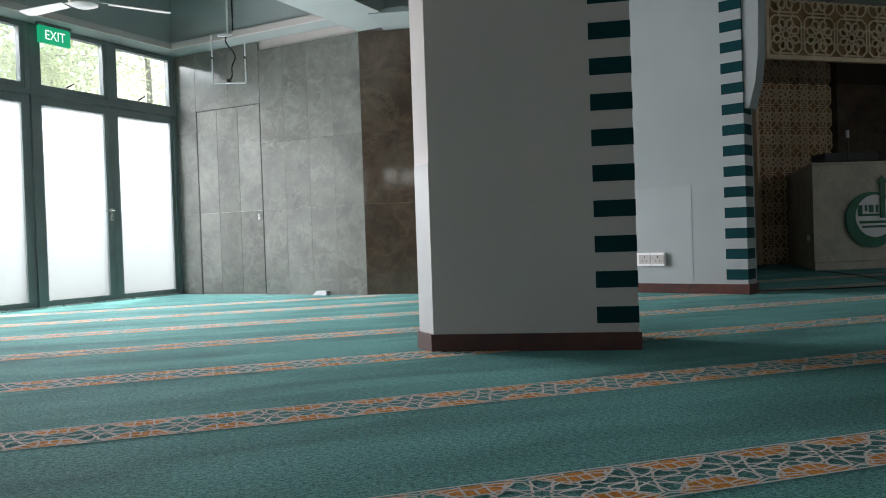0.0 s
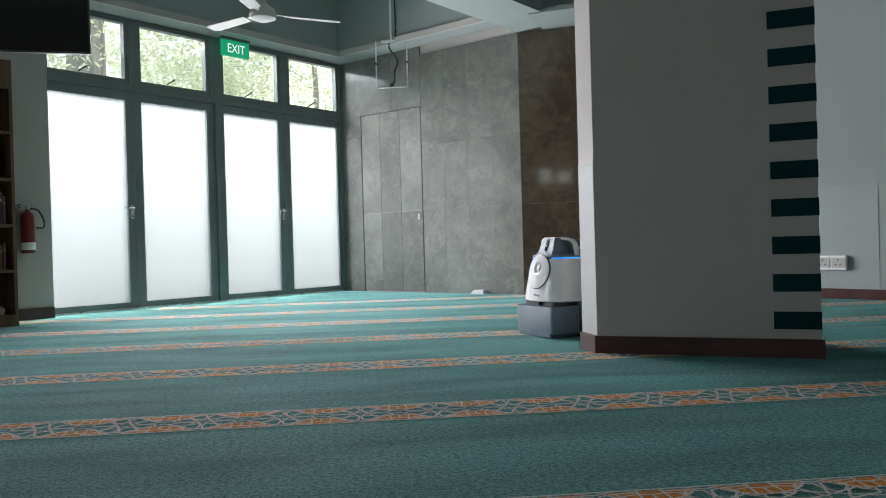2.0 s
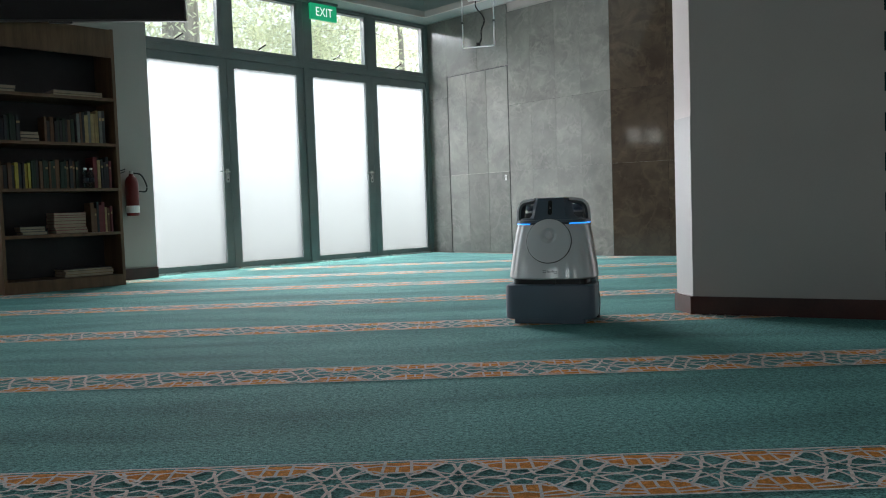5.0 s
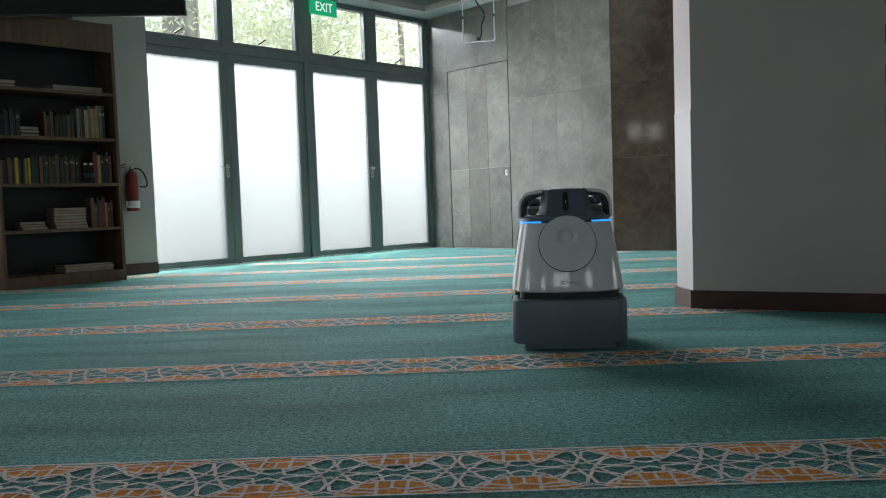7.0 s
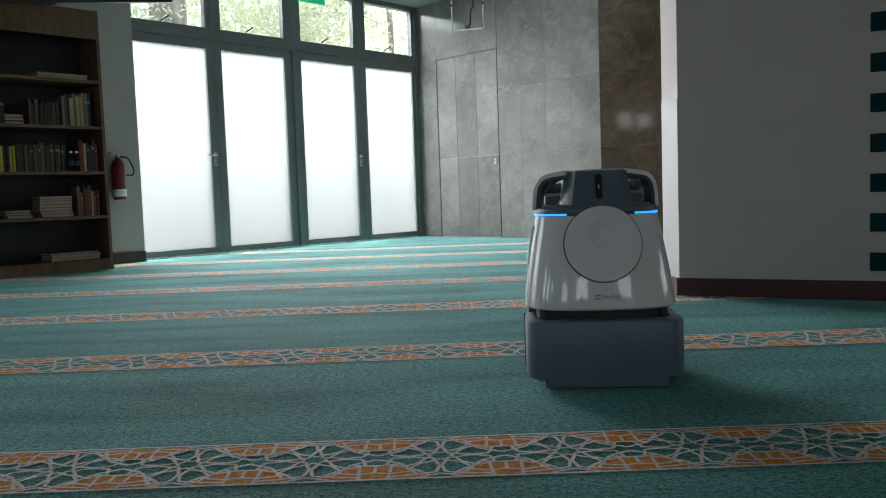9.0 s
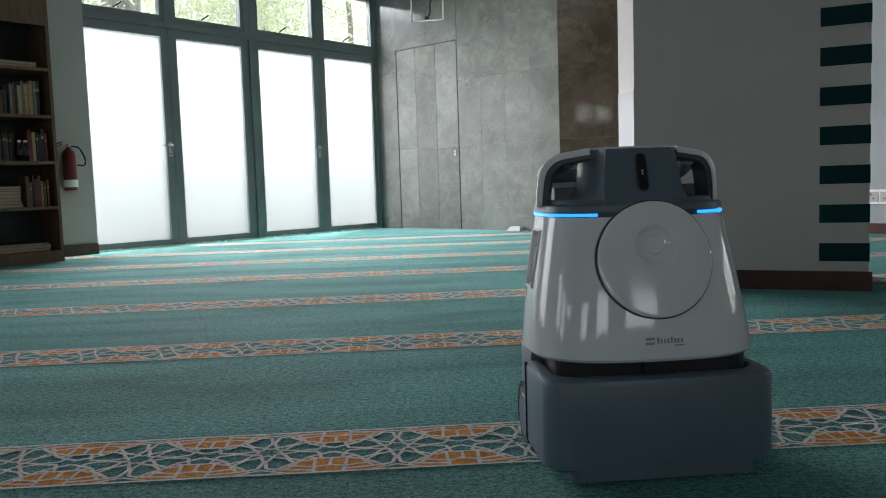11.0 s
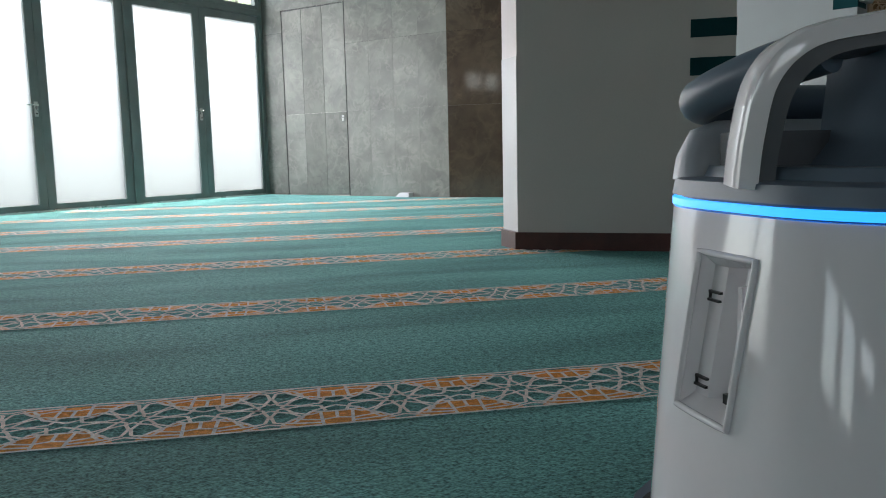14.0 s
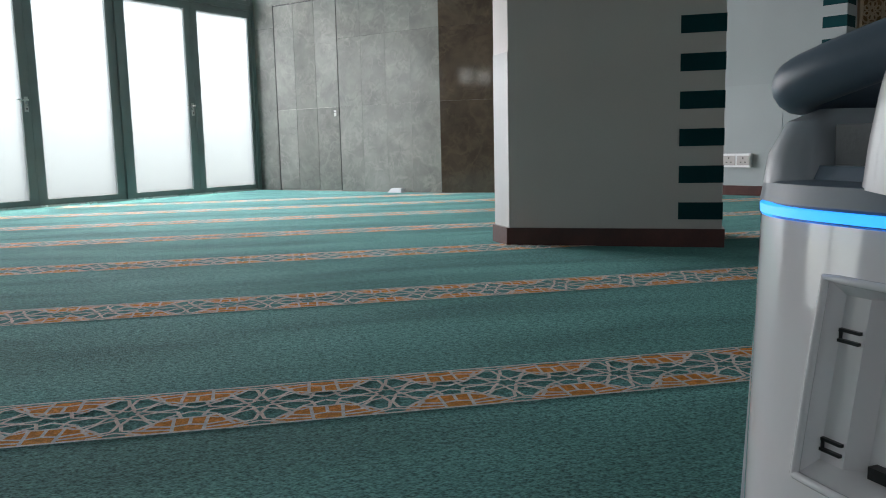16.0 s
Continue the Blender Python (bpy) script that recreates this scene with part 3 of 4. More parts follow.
# ---- niche: podium and lattices ----
pd = thing("podium", pose(8.18, 8.9, 0, 0, 0, -12), "grey marble podium with a round green emblem", "podium")
base_out = [(0.0, 0.0), (2.6, 0.0), (2.6, 1.6), (0.9, 2.3)]
part("plinth", prism([(0.02, 0.02), (2.58, 0.02), (2.58, 1.58), (0.9, 2.26)], 0, 0.11), PALESTONE, pd)
part("body", prism(base_out, 0.113, 1.43), PALESTONE, pd, bevel=0.006)
part("top", prism([(-0.01, -0.01), (2.61, -0.01), (2.61, 1.61), (0.9, 2.33)], 1.432, 1.468), PALESTONE, pd, bevel=0.004)
bm = bmesh.new()
cx, cz = 0.83, 0.67
ring = []
for i in range(48):
    a = 2 * math.pi * i / 48
    ring.append([bm.verts.new((x, y, z)) for x, y, z in ((cx + 0.38 * math.cos(a), -0.03, cz + 0.38 * math.sin(a)), (cx + 0.045 + 0.29 * math.cos(a), -0.03, cz + 0.05 + 0.29 * math.sin(a)), (cx + 0.045 + 0.29 * math.cos(a), -0.002, cz + 0.05 + 0.29 * math.sin(a)), (cx + 0.38 * math.cos(a), -0.002, cz + 0.38 * math.sin(a)))])
for i in range(48):
    r0, r1 = ring[i], ring[(i + 1) % 48]
    for k in range(4):
        bm.faces.new((r0[k], r0[(k + 1) % 4], r1[(k + 1) % 4], r1[k]))
em = part("emblem", bm, EMBLEM, pd, "round green crescent emblem")
part("disc", cyl(0.3, (cx + 0.045, -0.012, cz + 0.05), (cx + 0.045, -0.002, cz + 0.05), n=48), WHITE, em)
bm = box(cx + 0.12, cx + 0.19, -0.03, -0.013, cz + 0.02, cz + 0.5)
prism([(cx + 0.09, -0.03), (cx + 0.22, -0.03), (cx + 0.22, -0.013), (cx + 0.09, -0.013)], cz + 0.5, cz + 0.6, bm, top=[(cx + 0.15, -0.03), (cx + 0.16, -0.03), (cx + 0.16, -0.013), (cx + 0.15, -0.013)])
part("tower", bm, EMBLEM, em)
bm = bmesh.new()
for x, z, w, h in ((-0.2, 0.05, 0.06, 0.15), (-0.2, 0.05, 0.5, 0.03), (-0.1, 0.12, 0.03, 0.08), (-0.04, 0.1, 0.06, 0.1), (0.06, 0.1, 0.03, 0.1), (0.24, 0.06, 0.06, 0.14), (-0.18, -0.05, 0.46, 0.035), (-0.14, -0.11, 0.4, 0.03)):
    box(cx + x, cx + x + w, -0.024, -0.0125, cz + z, cz + z + h, bm)
part("lettering_bars", bm, EMBLEM, em)
sk = part("socket", box(-0.012, 0.0, 0.35, 0.5, 0.4, 0.48), WHITE, pd, "white socket plate")
sk.matrix_basis = pose(0.0, 0.0, 0, 0, 0, -21.5)
tray = thing("book_stand", pose(8.18, 8.9, 1.468, 0, 0, -12) @ pose(0.75, 0.5, 0), "low dark wooden stand on the podium", "book stand")
part("board", box(-0.35, 0.45, -0.15, 0.2, 0.06, 0.16), DARKWOOD, tray, bevel=0.01)
part("foot", box(-0.3, 0.4, -0.1, 0.15, 0, 0.06), DARKWOOD, tray)
mi = thing("microphone", pose(8.18, 8.9, 1.468, 0, 0, -12) @ pose(0.68, 0.25, 0), "thin black microphone on a stand", "microphone")
part("stem", cyl(0.012, (0, 0, 0), (0, 0, 0.36)), BLACK, mi)
part("head", cyl(0.022, (0, 0, 0.36), (0, 0, 0.46)), SILVER, mi)
part("base", cyl(0.06, (0, 0, 0), (0, 0, 0.02)), BLACK, mi)


def bar(bm, x0, z0, x1, z1, w, y0, y1):
    d = Vector((x1 - x0, 0, z1 - z0))
    s = Vector((-d.z, 0, d.x)).normalized() * (w / 2)
    vs = [Vector((x0, y, z0)) + k * s for y in (y0, y1) for k in (-1, 1)] + [Vector((x1, y, z1)) + k * s for y in (y0, y1) for k in (-1, 1)]
    v = [bm.verts.new(p) for p in vs]
    for f in ((0, 1, 3, 2), (4, 6, 7, 5), (0, 4, 5, 1), (2, 3, 7, 6), (0, 2, 6, 4), (1, 5, 7, 3)):
        bm.faces.new([v[i] for i in f])


def lattice(name, m, nx, nz, cell, label):
    o = thing(name, m, label, "lattice screen")
    bm = bmesh.new()
    w = cell * 0.045
    for i in range(nx):
        for j in range(nz):
            cx, cz, R = (i + 0.5) * cell, (j + 0.5) * cell, cell * 0.36
            for k in range(8):
                a = math.pi * k / 4 + math.pi / 8
                P = lambda r, t: (cx + r * math.cos(a + t), cz + r * math.sin(a + t))
                pts = [P(R * 0.4, 0), P(R * 0.62, 0.3), P(R * 0.98, 0.27), P(R * 1.12, 0), P(R * 0.98, -0.27), P(R * 0.62, -0.3), P(R * 0.4, 0)]
                for p, q in zip(pts, pts[1:]):
                    bar(bm, *p, *q, w, -0.02, 0.0)
                bar(bm, *P(R * 1.12, 0), *P(cell * 0.5 / max(abs(math.cos(a)), abs(math.sin(a))), 0), w, -0.019, 0.0)
                b0 = P(R * 0.4, 0)
                bar(bm, *b0, *P(R * 0.22, math.pi / 8), w, -0.018, 0.0)
                bar(bm, *P(R * 0.22, math.pi / 8), *P(R * 0.4, math.pi / 4), w, -0.018, 0.0)
            h = cell * 0.5
            for sx, sz in ((1, 0), (-1, 0), (0, 1), (0, -1)):
                t = cell * 0.16
                if sx:
                    bar(bm, cx + sx * (h - w), cz - h + t, cx + sx * (h - w), cz + h - t, w * 0.8, -0.021, 0)
                else:
                    bar(bm, cx - h + t, cz + sz * (h - w), cx + h - t, cz + sz * (h - w), w * 0.8, -0.021, 0)
            for sx in (1, -1):
                for sz in (1, -1):
                    t = cell * 0.16
                    bar(bm, cx + sx * (h - w), cz + sz * (h - t), cx + sx * (h - t), cz + sz * (h - w), w * 0.8, -0.017, 0)
    part("fretwork", bm, LATT, o, "cream star-pattern fretwork")
    W_, H_ = nx * cell, nz * cell
    part("backing", box(0, W_, 0.03, 0.05, 0, H_), AMBER, o, "ochre backing board")
    bm = box(-0.05, W_, -0.03, 0.05, -0.06, 0)
    box(-0.05, 0, -0.03, 0.05, 0, H_, bm)
    part("border", bm, LATT, o)
    return o


lattice("lattice_screen", pose(7.99, 9.45, 3.06), 9, 2, 0.585, "cream star-pattern lattice over the prayer niche")
structure(obj("niche_head", box(7.94, 13.9, 9.5, 12.2, 3.0, TOP - 0.004), DARKM), "dark underside of the niche head", "ceiling drop")
lattice("lattice_screen", pose(9.02, 11.0, 0.0), 4, 8, 0.375, "cream star-pattern lattice inside the niche")
structure(obj("niche_pier", box(10.56, 13.9, 10.9, 12.2, 0, 2.998), DARKM), "dark brown pier inside the niche", "wall")
# cable on the carpet
cb = thing("cable", pose(5.3, 6.5, 0), "thin black cable lying across the carpet", "cable")
part("lead", sweep(smooth_path([(0, 0, 0.006), (0.5, -0.2, 0.006), (1.0, -0.3, 0.006), (1.5, -0.25, 0.006), (1.8, 0.2, 0.006), (2.3, 1.0, 0.006), (2.86, 2.3, 0.006)]), circle(0.006, 6)), BLACK, cb)

# ---- floor cleaning machine: front towards -y ----
def superell(hw, yf, yb, z, n=64, p=3.2):
    out = []
    cy, hy = (yb - yf) / 2, (yb + yf) / 2
    for i in range(n):
        a = 2 * math.pi * i / n
        c, s = math.cos(a), math.sin(a)
        out.append(Vector((hw * math.copysign(abs(c) ** (2 / p), c), cy + hy * math.copysign(abs(s) ** (2 / p), s), z)))
    return out


def loft(sections, bm=None, caps=True):
    bm = bm or bmesh.new()
    rings = [[bm.verts.new(p) for p in s] for s in sections]
    n = len(rings[0])
    for r0, r1 in zip(rings, rings[1:]):
        for i in range(n):
            bm.faces.new((r0[i], r0[(i + 1) % n], r1[(i + 1) % n], r1[i]))
    if caps:
        bm.faces.new(rings[0][::-1]), bm.faces.new(rings[-1])
    return bm


def rrect(hw, yf, yb, z, r=0.05, n=6):
    out = []
    for cx, cy, a0 in ((hw - r, yb - r, 0), (-hw + r, yb - r, 90), (-hw + r, -yf + r, 180), (hw - r, -yf + r, 270)):
        for i in range(n + 1):
            a = radians(a0 + 90 * i / n)
            out.append(Vector((cx + r * math.cos(a), cy + r * math.sin(a), z)))
    return out


robot = thing("floor_cleaning_robot", pose(1.4, 5.2, 0), "white and blue-grey upright robot vacuum with a blue light band", "cleaning robot")


def half(z):
    """The shell's half width, front and back at a height."""
    t = max(0.0, (z - 0.224) / 0.272)
    return 0.226 - 0.042 * t ** 1.15, 0.166 - 0.054 * t ** 1.4, 0.18 + 0.024 * t


RY0, RY1, RZ0, RZ1 = 0.007, 0.071, 0.351, 0.466
zs = [0.224, 0.23, 0.25, 0.275, 0.3, 0.325, RZ0, 0.37, 0.4, 0.43, RZ1, 0.48, 0.495]
N = 72


def shell_ring(z):
    hw, yf, yb = half(z)
    if z < 0.227:
        hw, yf, yb = hw - 0.006, yf - 0.006, yb - 0.006
    ring = superell(hw, yf, yb, z, N, 2.9)
    # two columns keep their place along the side, as the edges of the recess
    cy, hy = (yb - yf) / 2, (yb + yf) / 2
    for k, y in ((COL[0], RY1), (COL[1], RY0)):
        s = (y - cy) / hy
        ring[k] = Vector((-hw * (1 - abs(s) ** 2.9) ** (1 / 2.9), y, z))
    lo, hi = COL
    for k in range(lo + 1, hi):
        y = RY1 + (RY0 - RY1) * (k - lo) / (hi - lo)
        s = (y - cy) / hy
        ring[k] = Vector((-hw * (1 - abs(s) ** 2.9) ** (1 / 2.9), y, z))
    return ring


ref = superell(*half(0.39), 0.39, N, 2.9)
cand = [i for i, p in enumerate(ref) if p.x < -0.12]
COL = (min(cand, key=lambda i: abs(ref[i].y - RY1)), min(cand, key=lambda i: abs(ref[i].y - RY0)))
bm = bmesh.new()
rings = [[bm.verts.new(p) for p in shell_ring(z)] for z in zs]
i0, i1 = zs.index(RZ0), zs.index(RZ1)
for j, (r0, r1) in enumerate(zip(rings, rings[1:])):
    for i in range(N):
        if COL[0] <= i < COL[1] and i0 <= j < i1:
            continue
        bm.faces.new((r0[i], r0[(i + 1) % N], r1[(i + 1) % N], r1[i]))
bm.faces.new(rings[0][::-1]), bm.faces.new(rings[-1])
shell = part("shell", bm, SHELL, robot, "glossy white plastic body shell", smooth=True)
# the side recess
ys = [RY1 + (RY0 - RY1) * k / 6 for k in range(7)]


def side_x(y, z):
    hw, yf, yb = half(z)
    cy, hy = (yb - yf) / 2, (yb + yf) / 2
    return -hw * (1 - abs((y - cy) / hy) ** 2.9) ** (1 / 2.9)


bm = bmesh.new()
zz = [RZ0 + (RZ1 - RZ0) * k / 10 for k in range(11)]
DEEP = 0.02
outer, inner = {}, {}
for y in ys:
    for z in zz:
        edge = y in (ys[0], ys[-1]) or z in (zz[0], zz[-1])
        if edge:
            outer[y, z] = bm.verts.new((side_x(y, z), y, z))
        yi = RY0 + 0.007 + (y - RY0) * (RY1 - RY0 - 0.014) / (RY1 - RY0)
        zi = RZ0 + 0.01 + (z - RZ0) * (RZ1 - RZ0 - 0.02) / (RZ1 - RZ0)
        inner[y, z] = bm.verts.new((side_x(yi, zi) + DEEP * (0.5 if y > (RY0 + RY1) / 2 else 1.0), yi, zi))
for a, b in zip(ys, ys[1:]):
    for c, d in zip(zz, zz[1:]):
        bm.faces.new((inner[a, c], inner[b, c], inner[b, d], inner[a, d]))
    for z in (zz[0], zz[-1]):
        bm.faces.new((outer[a, z], outer[b, z], inner[b, z], inner[a, z]))
for c, d in zip(zz, zz[1:]):
    for y in (ys[0], ys[-1]):
        bm.faces.new((outer[y, c], outer[y, d], inner[y, d], inner[y, c]))
rec = part("side_recess", bm, SHELL, robot, "recessed white panel in the side", smooth=True)
loop = [(y, RZ0) for y in ys] + [(RY0, z) for z in zz[1:]] + [(y, RZ1) for y in ys[::-1][1:]] + [(RY1, z) for z in zz[::-1][1:-1]]
fr = [Vector((side_x(min(max(y, RY0), RY1), z) - 0.001, y, z)) for y, z in loop]
part("rim", sweep(fr + [fr[0]], circle(0.0026, 10), up=(1, 0, 0)), SHELL, rec, smooth=True)
for z in (0.367, 0.43):
    bm = bmesh.new()
    for dz in (0, 0.006):
        x = side_x(0.056, z + dz) + 0.0088
        box(x - 0.0015, x + 0.001, 0.049, 0.063, z + dz, z + dz + 0.0018, bm)
    box(x - 0.0012, x + 0.001, 0.0622, 0.063, z, z + 0.0078, bm)
    part("mark", bm, BLACK, rec)
x = side_x(0.025, 0.364) + 0.018
part("key_slot", box(x - 0.005, x + 0.002, 0.016, 0.034, 0.3605, 0.3675), BLACK, rec, "small dark label")
part("rib", box(x - 0.004, x + 0.008, 0.017, 0.021, 0.376, 0.447), SHELL, rec, bevel=0.002)

# dust lid
tilt = pose(0, -0.1335, 0.4135, -12.5)


def bend(bm):
    """Follow the round front of the shell."""
    for v in bm.verts:
        v.co.y += 0.8 * v.co.x ** 2
    return bm


def disc(r, y0, y1):
    """A flat round plate with rings, to be bent."""
    bm = bmesh.new()
    rings = [[bm.verts.new((q * math.cos(2 * math.pi * i / 72), y, q * math.sin(2 * math.pi * i / 72))) for i in range(72)] for q, y in ((r, y0), (r, y1), (r * 0.9, y1), (r * 0.85, 0.012), (r * 0.2, 0.012))]
    for a, b in zip(rings, rings[1:]):
        for i in range(72):
            bm.faces.new((a[i], a[(i + 1) % 72], b[(i + 1) % 72], b[i]))
    bm.faces.new(rings[-1])
    return bm


bm = bend(disc(0.1132, 0.02, -0.0065))
lid_gap = part("lid_gap", bm, BLACK, robot, "thin black gap round the lid", m=tilt)


def dish():
    bm = bmesh.new()
    prof = [(0.1105, 0.0), (0.1105, -0.009), (0.1088, -0.0102), (0.104, -0.0103), (0.098, -0.0104), (0.09, -0.0105), (0.08, -0.0105), (0.07, -0.0105)]
    rings = [[bm.verts.new((r * math.cos(2 * math.pi * i / 72), y, r * math.sin(2 * math.pi * i / 72))) for i in range(72)] for r, y in prof]
    for k in range(1, 6):
        q = 0.07 - 0.005 * k
        rings.append([bm.verts.new((q * math.cos(2 * math.pi * i / 72), -0.0105, 0.026 * k / 6 + q * math.sin(2 * math.pi * i / 72))) for i in range(72)])
    for (r, y, off) in ((0.0395, -0.0105, 0.026), (0.0385, -0.0098, 0.026), (0.033, -0.0045, 0.0265), (0.026, -0.0005, 0.0275), (0.0205, 0.001, 0.028), (0.019, 0.0, 0.028), (0.018, -0.0065, 0.028), (0.0165, -0.008, 0.028)):
        rings.append([bm.verts.new((r * math.cos(2 * math.pi * i / 72), y, off + r * math.sin(2 * math.pi * i / 72))) for i in range(72)])
    for a, b in zip(rings, rings[1:]):
        for i in range(72):
            bm.faces.new((a[i], a[(i + 1) % 72], b[(i + 1) % 72], b[i]))
    bm.faces.new(rings[-1]), bm.faces.new(rings[0][::-1])
    return bm


part("lid", bend(dish()), SHELL, robot, "round white dust lid with a dished finger grip", m=tilt @ pose(0, -0.0015, 0), smooth=True)
# plain mark low on the front
fy = half(0.262)[1]
bm = bmesh.new()
for z in (0.2565, 0.2655):
    box(-0.03, -0.013, -fy - 0.0012, -fy + 0.01, z, z + 0.0045, bm)
part("emblem", bm, PRINT, robot, "grey double-bar mark")
bm = bmesh.new()
for k in range(8):
    box(-0.008 + k * 0.0065, -0.0046 + k * 0.0065, -fy - 0.0012, -fy + 0.01, 0.2585, 0.2665 if k % 4 else 0.27, bm)
box(0.025, 0.044, -fy - 0.0012, -fy + 0.01, 0.253, 0.2555, bm)
part("lettering_bars", bm, PRINT, robot, "small grey lettering")

# light band and crown ring
def band_part(name, z0, z1, out, i_from, i_to, material, label):
    hw, yf, yb = half(0.495)
    bm = bmesh.new()
    r = [superell(hw + out, yf + out, yb + out, z, N, 2.9) for z in (z0, z1)] + [superell(hw - 0.012, yf - 0.012, yb - 0.012, z, N, 2.9) for z in (z1, z0)]
    idx = [i % N for i in range(i_from, i_to + 1)]
    v = [[bm.verts.new(q[i]) for i in idx] for q in r]
    for k in range(len(idx) - 1):
        for a in range(4):
            b = (a + 1) % 4
            bm.faces.new((v[a][k], v[a][k + 1], v[b][k + 1], v[b][k]))
    bm.faces.new([v[a][0] for a in range(4)]), bm.faces.new([v[a][-1] for a in range(4)][::-1])
    return part(name, bm, material, robot, label, smooth=True)


band_part("light_band", 0.4966, 0.5024, 0.0008, 18, 49, LED, "glowing blue light band")
band_part("light_band", 0.4966, 0.5024, 0.0008, 59, 90, LED, "glowing blue light band")
hw, yf, yb = half(0.495)
part("seam", loft([superell(hw - 0.006, yf - 0.006, yb - 0.006, z, N, 2.9) for z in (0.4951, 0.505)]), DARKP, robot)
part("crown", loft([superell(hw + 0.001, yf + 0.001, yb + 0.001, 0.5048, N, 2.9), superell(hw - 0.001, yf - 0.001, yb - 0.001, 0.517, N, 2.9), superell(hw - 0.004, yf - 0.004, yb - 0.004, 0.5185, N, 2.9), superell(hw - 0.018, yf - 0.018, yb - 0.016, 0.5195, N, 2.9), superell(hw - 0.022, yf - 0.022, yb - 0.02, 0.528, N, 2.9)]), GREYP, robot, "blue-grey collar", smooth=True)
# front tower with the sensor slot
tb = [(-0.082, -0.09), (0.082, -0.09), (0.125, 0.0), (0.125, 0.05), (-0.125, 0.05), (-0.125, 0.0)]
tm = [(-0.078, -0.075), (0.078, -0.075), (0.105, 0.0), (0.105, 0.05), (-0.105, 0.05), (-0.105, 0.0)]
tt = [(-0.066, -0.048), (0.066, -0.048), (0.092, 0.0), (0.092, 0.055), (-0.092, 0.055), (-0.092, 0.0)]
bm = bmesh.new()
loft([[Vector((x, y, z)) for x, y in o] for o, z in ((tb, 0.524), (tm, 0.545), (tt, 0.627))], bm)
tower = part("tower", bm, GREYP, robot, "blue-grey front console", smooth=True, bevel=0.006)
part("cap", prism([(x * 0.97, y * 0.97) for x, y in tt], 0.623, 0.631, top=[(x * 0.9, y * 0.85) for x, y in tt]), SILVER, tower, "pale top plate")
slope = math.degrees(-math.atan2(0.027, 0.081))
sm = pose(0, -0.0652, 0.579, slope)
def capsule(hw_, hh, d0, d1):
    pts = []
    for k in range(13):
        a = math.pi * k / 12
        pts.append((hw_ * math.cos(a), hh - hw_ + hw_ * math.sin(a)))
    for k in range(13):
        a = math.pi + math.pi * k / 12
        pts.append((hw_ * math.cos(a), -hh + hw_ + hw_ * math.sin(a)))
    b = bmesh.new()
    f, g = [b.verts.new((x, -d1, z)) for x, z in pts], [b.verts.new((x, -d0, z)) for x, z in pts]
    b.faces.new(f), b.faces.new(g[::-1])
    for i in range(len(pts)):
        b.faces.new((f[i], f[(i + 1) % len(pts)], g[(i + 1) % len(pts)], g[i]))
    return b


cs = part("sensor_slot", capsule(0.0115, 0.04, -0.003, 0.0025), DARKP, robot, "upright sensor window", m=sm)
part("glass", capsule(0.009, 0.0375, 0.002, 0.0032), SCREEN, cs)
for z in (-0.004, 0.002):
    part("lens", cyl(0.0022, (0, -0.0032, z), (0, -0.0042, z), n=10), SILVER, cs)
# side arches, pale outside and dark inside
for sx in (-1, 1):
    path = smooth_path([(sx * 0.181, 0.04, 0.515), (sx * 0.179, 0.037, 0.55), (sx * 0.172, 0.032, 0.588), (sx * 0.152, 0.023, 0.611), (sx * 0.114, 0.01, 0.619), (sx * 0.084, 0.0, 0.623)], 6)
    sec = [(-0.021, -0.008), (-0.021, 0.001), (-0.0198, 0.0045), (-0.016, 0.0066), (-0.01, 0.0074), (0.01, 0.0074), (0.016, 0.0066), (0.0198, 0.0045), (0.021, 0.001), (0.021, -0.008)]
    part("arch", sweep(path, sec, up=(sx * 0.9, 0.35, 0.3)), SHELL, robot, "pale grey plastic handle arch", smooth=True)
    p2 = [p - Vector((sx * 0.0105, 0.003, 0.0065)) for p in path]
    sec2 = [(-0.0195, -0.008), (-0.0195, 0.004), (0.0195, 0.004), (0.0195, -0.008)]
    part("arch_lining", sweep(p2, sec2, up=(sx * 0.9, 0.35, 0.3)), DARKP, robot, "dark lining of the arch", smooth=True)
# rear cover and folded handle bar
bm = loft([superell(0.17, -0.095, 0.168, 0.5165, 40, 3.2), superell(0.167, -0.1, 0.165, 0.535, 40, 3.2), superell(0.157, -0.106, 0.155, 0.556, 40, 3.2), superell(0.138, -0.114, 0.14, 0.5635, 40, 3.2)])
part("rear_cover", bm, MIDGREY, robot, "mid-grey rear cover", smooth=True)
part("cavity", box(-0.15, 0.15, 0.04, 0.105, 0.516, 0.553), DARKP, robot, "dark handle well", bevel=0.006)
hb = smooth_path([(-0.126, 0.02, 0.608), (-0.142, 0.07, 0.597), (-0.15, 0.115, 0.585), (-0.143, 0.142, 0.579), (-0.11, 0.152, 0.577), (0, 0.154, 0.577), (0.11, 0.152, 0.577), (0.143, 0.142, 0.579), (0.15, 0.115, 0.585), (0.142, 0.07, 0.597), (0.126, 0.02, 0.608)], 6)
part("handle_bar", sweep(hb, circle(0.0175, 16)), GREYP, robot, "folded dark tubular push handle", smooth=True)

# base: a front bumper with round corners, and a taller block behind it that carries the shell
def front_block(hw, yf, z, yb=0.012, r=0.045, n=6):
    out = [Vector((hw, yb, z)), Vector((-hw, yb, z))]
    for cx, a0 in ((-hw + r, 180), (hw - r, 270)):
        out += [Vector((cx + r * math.cos(radians(a0 + 90 * i / n)), -yf + r + r * math.sin(radians(a0 + 90 * i / n)), z)) for i in range(n + 1)]
    return out


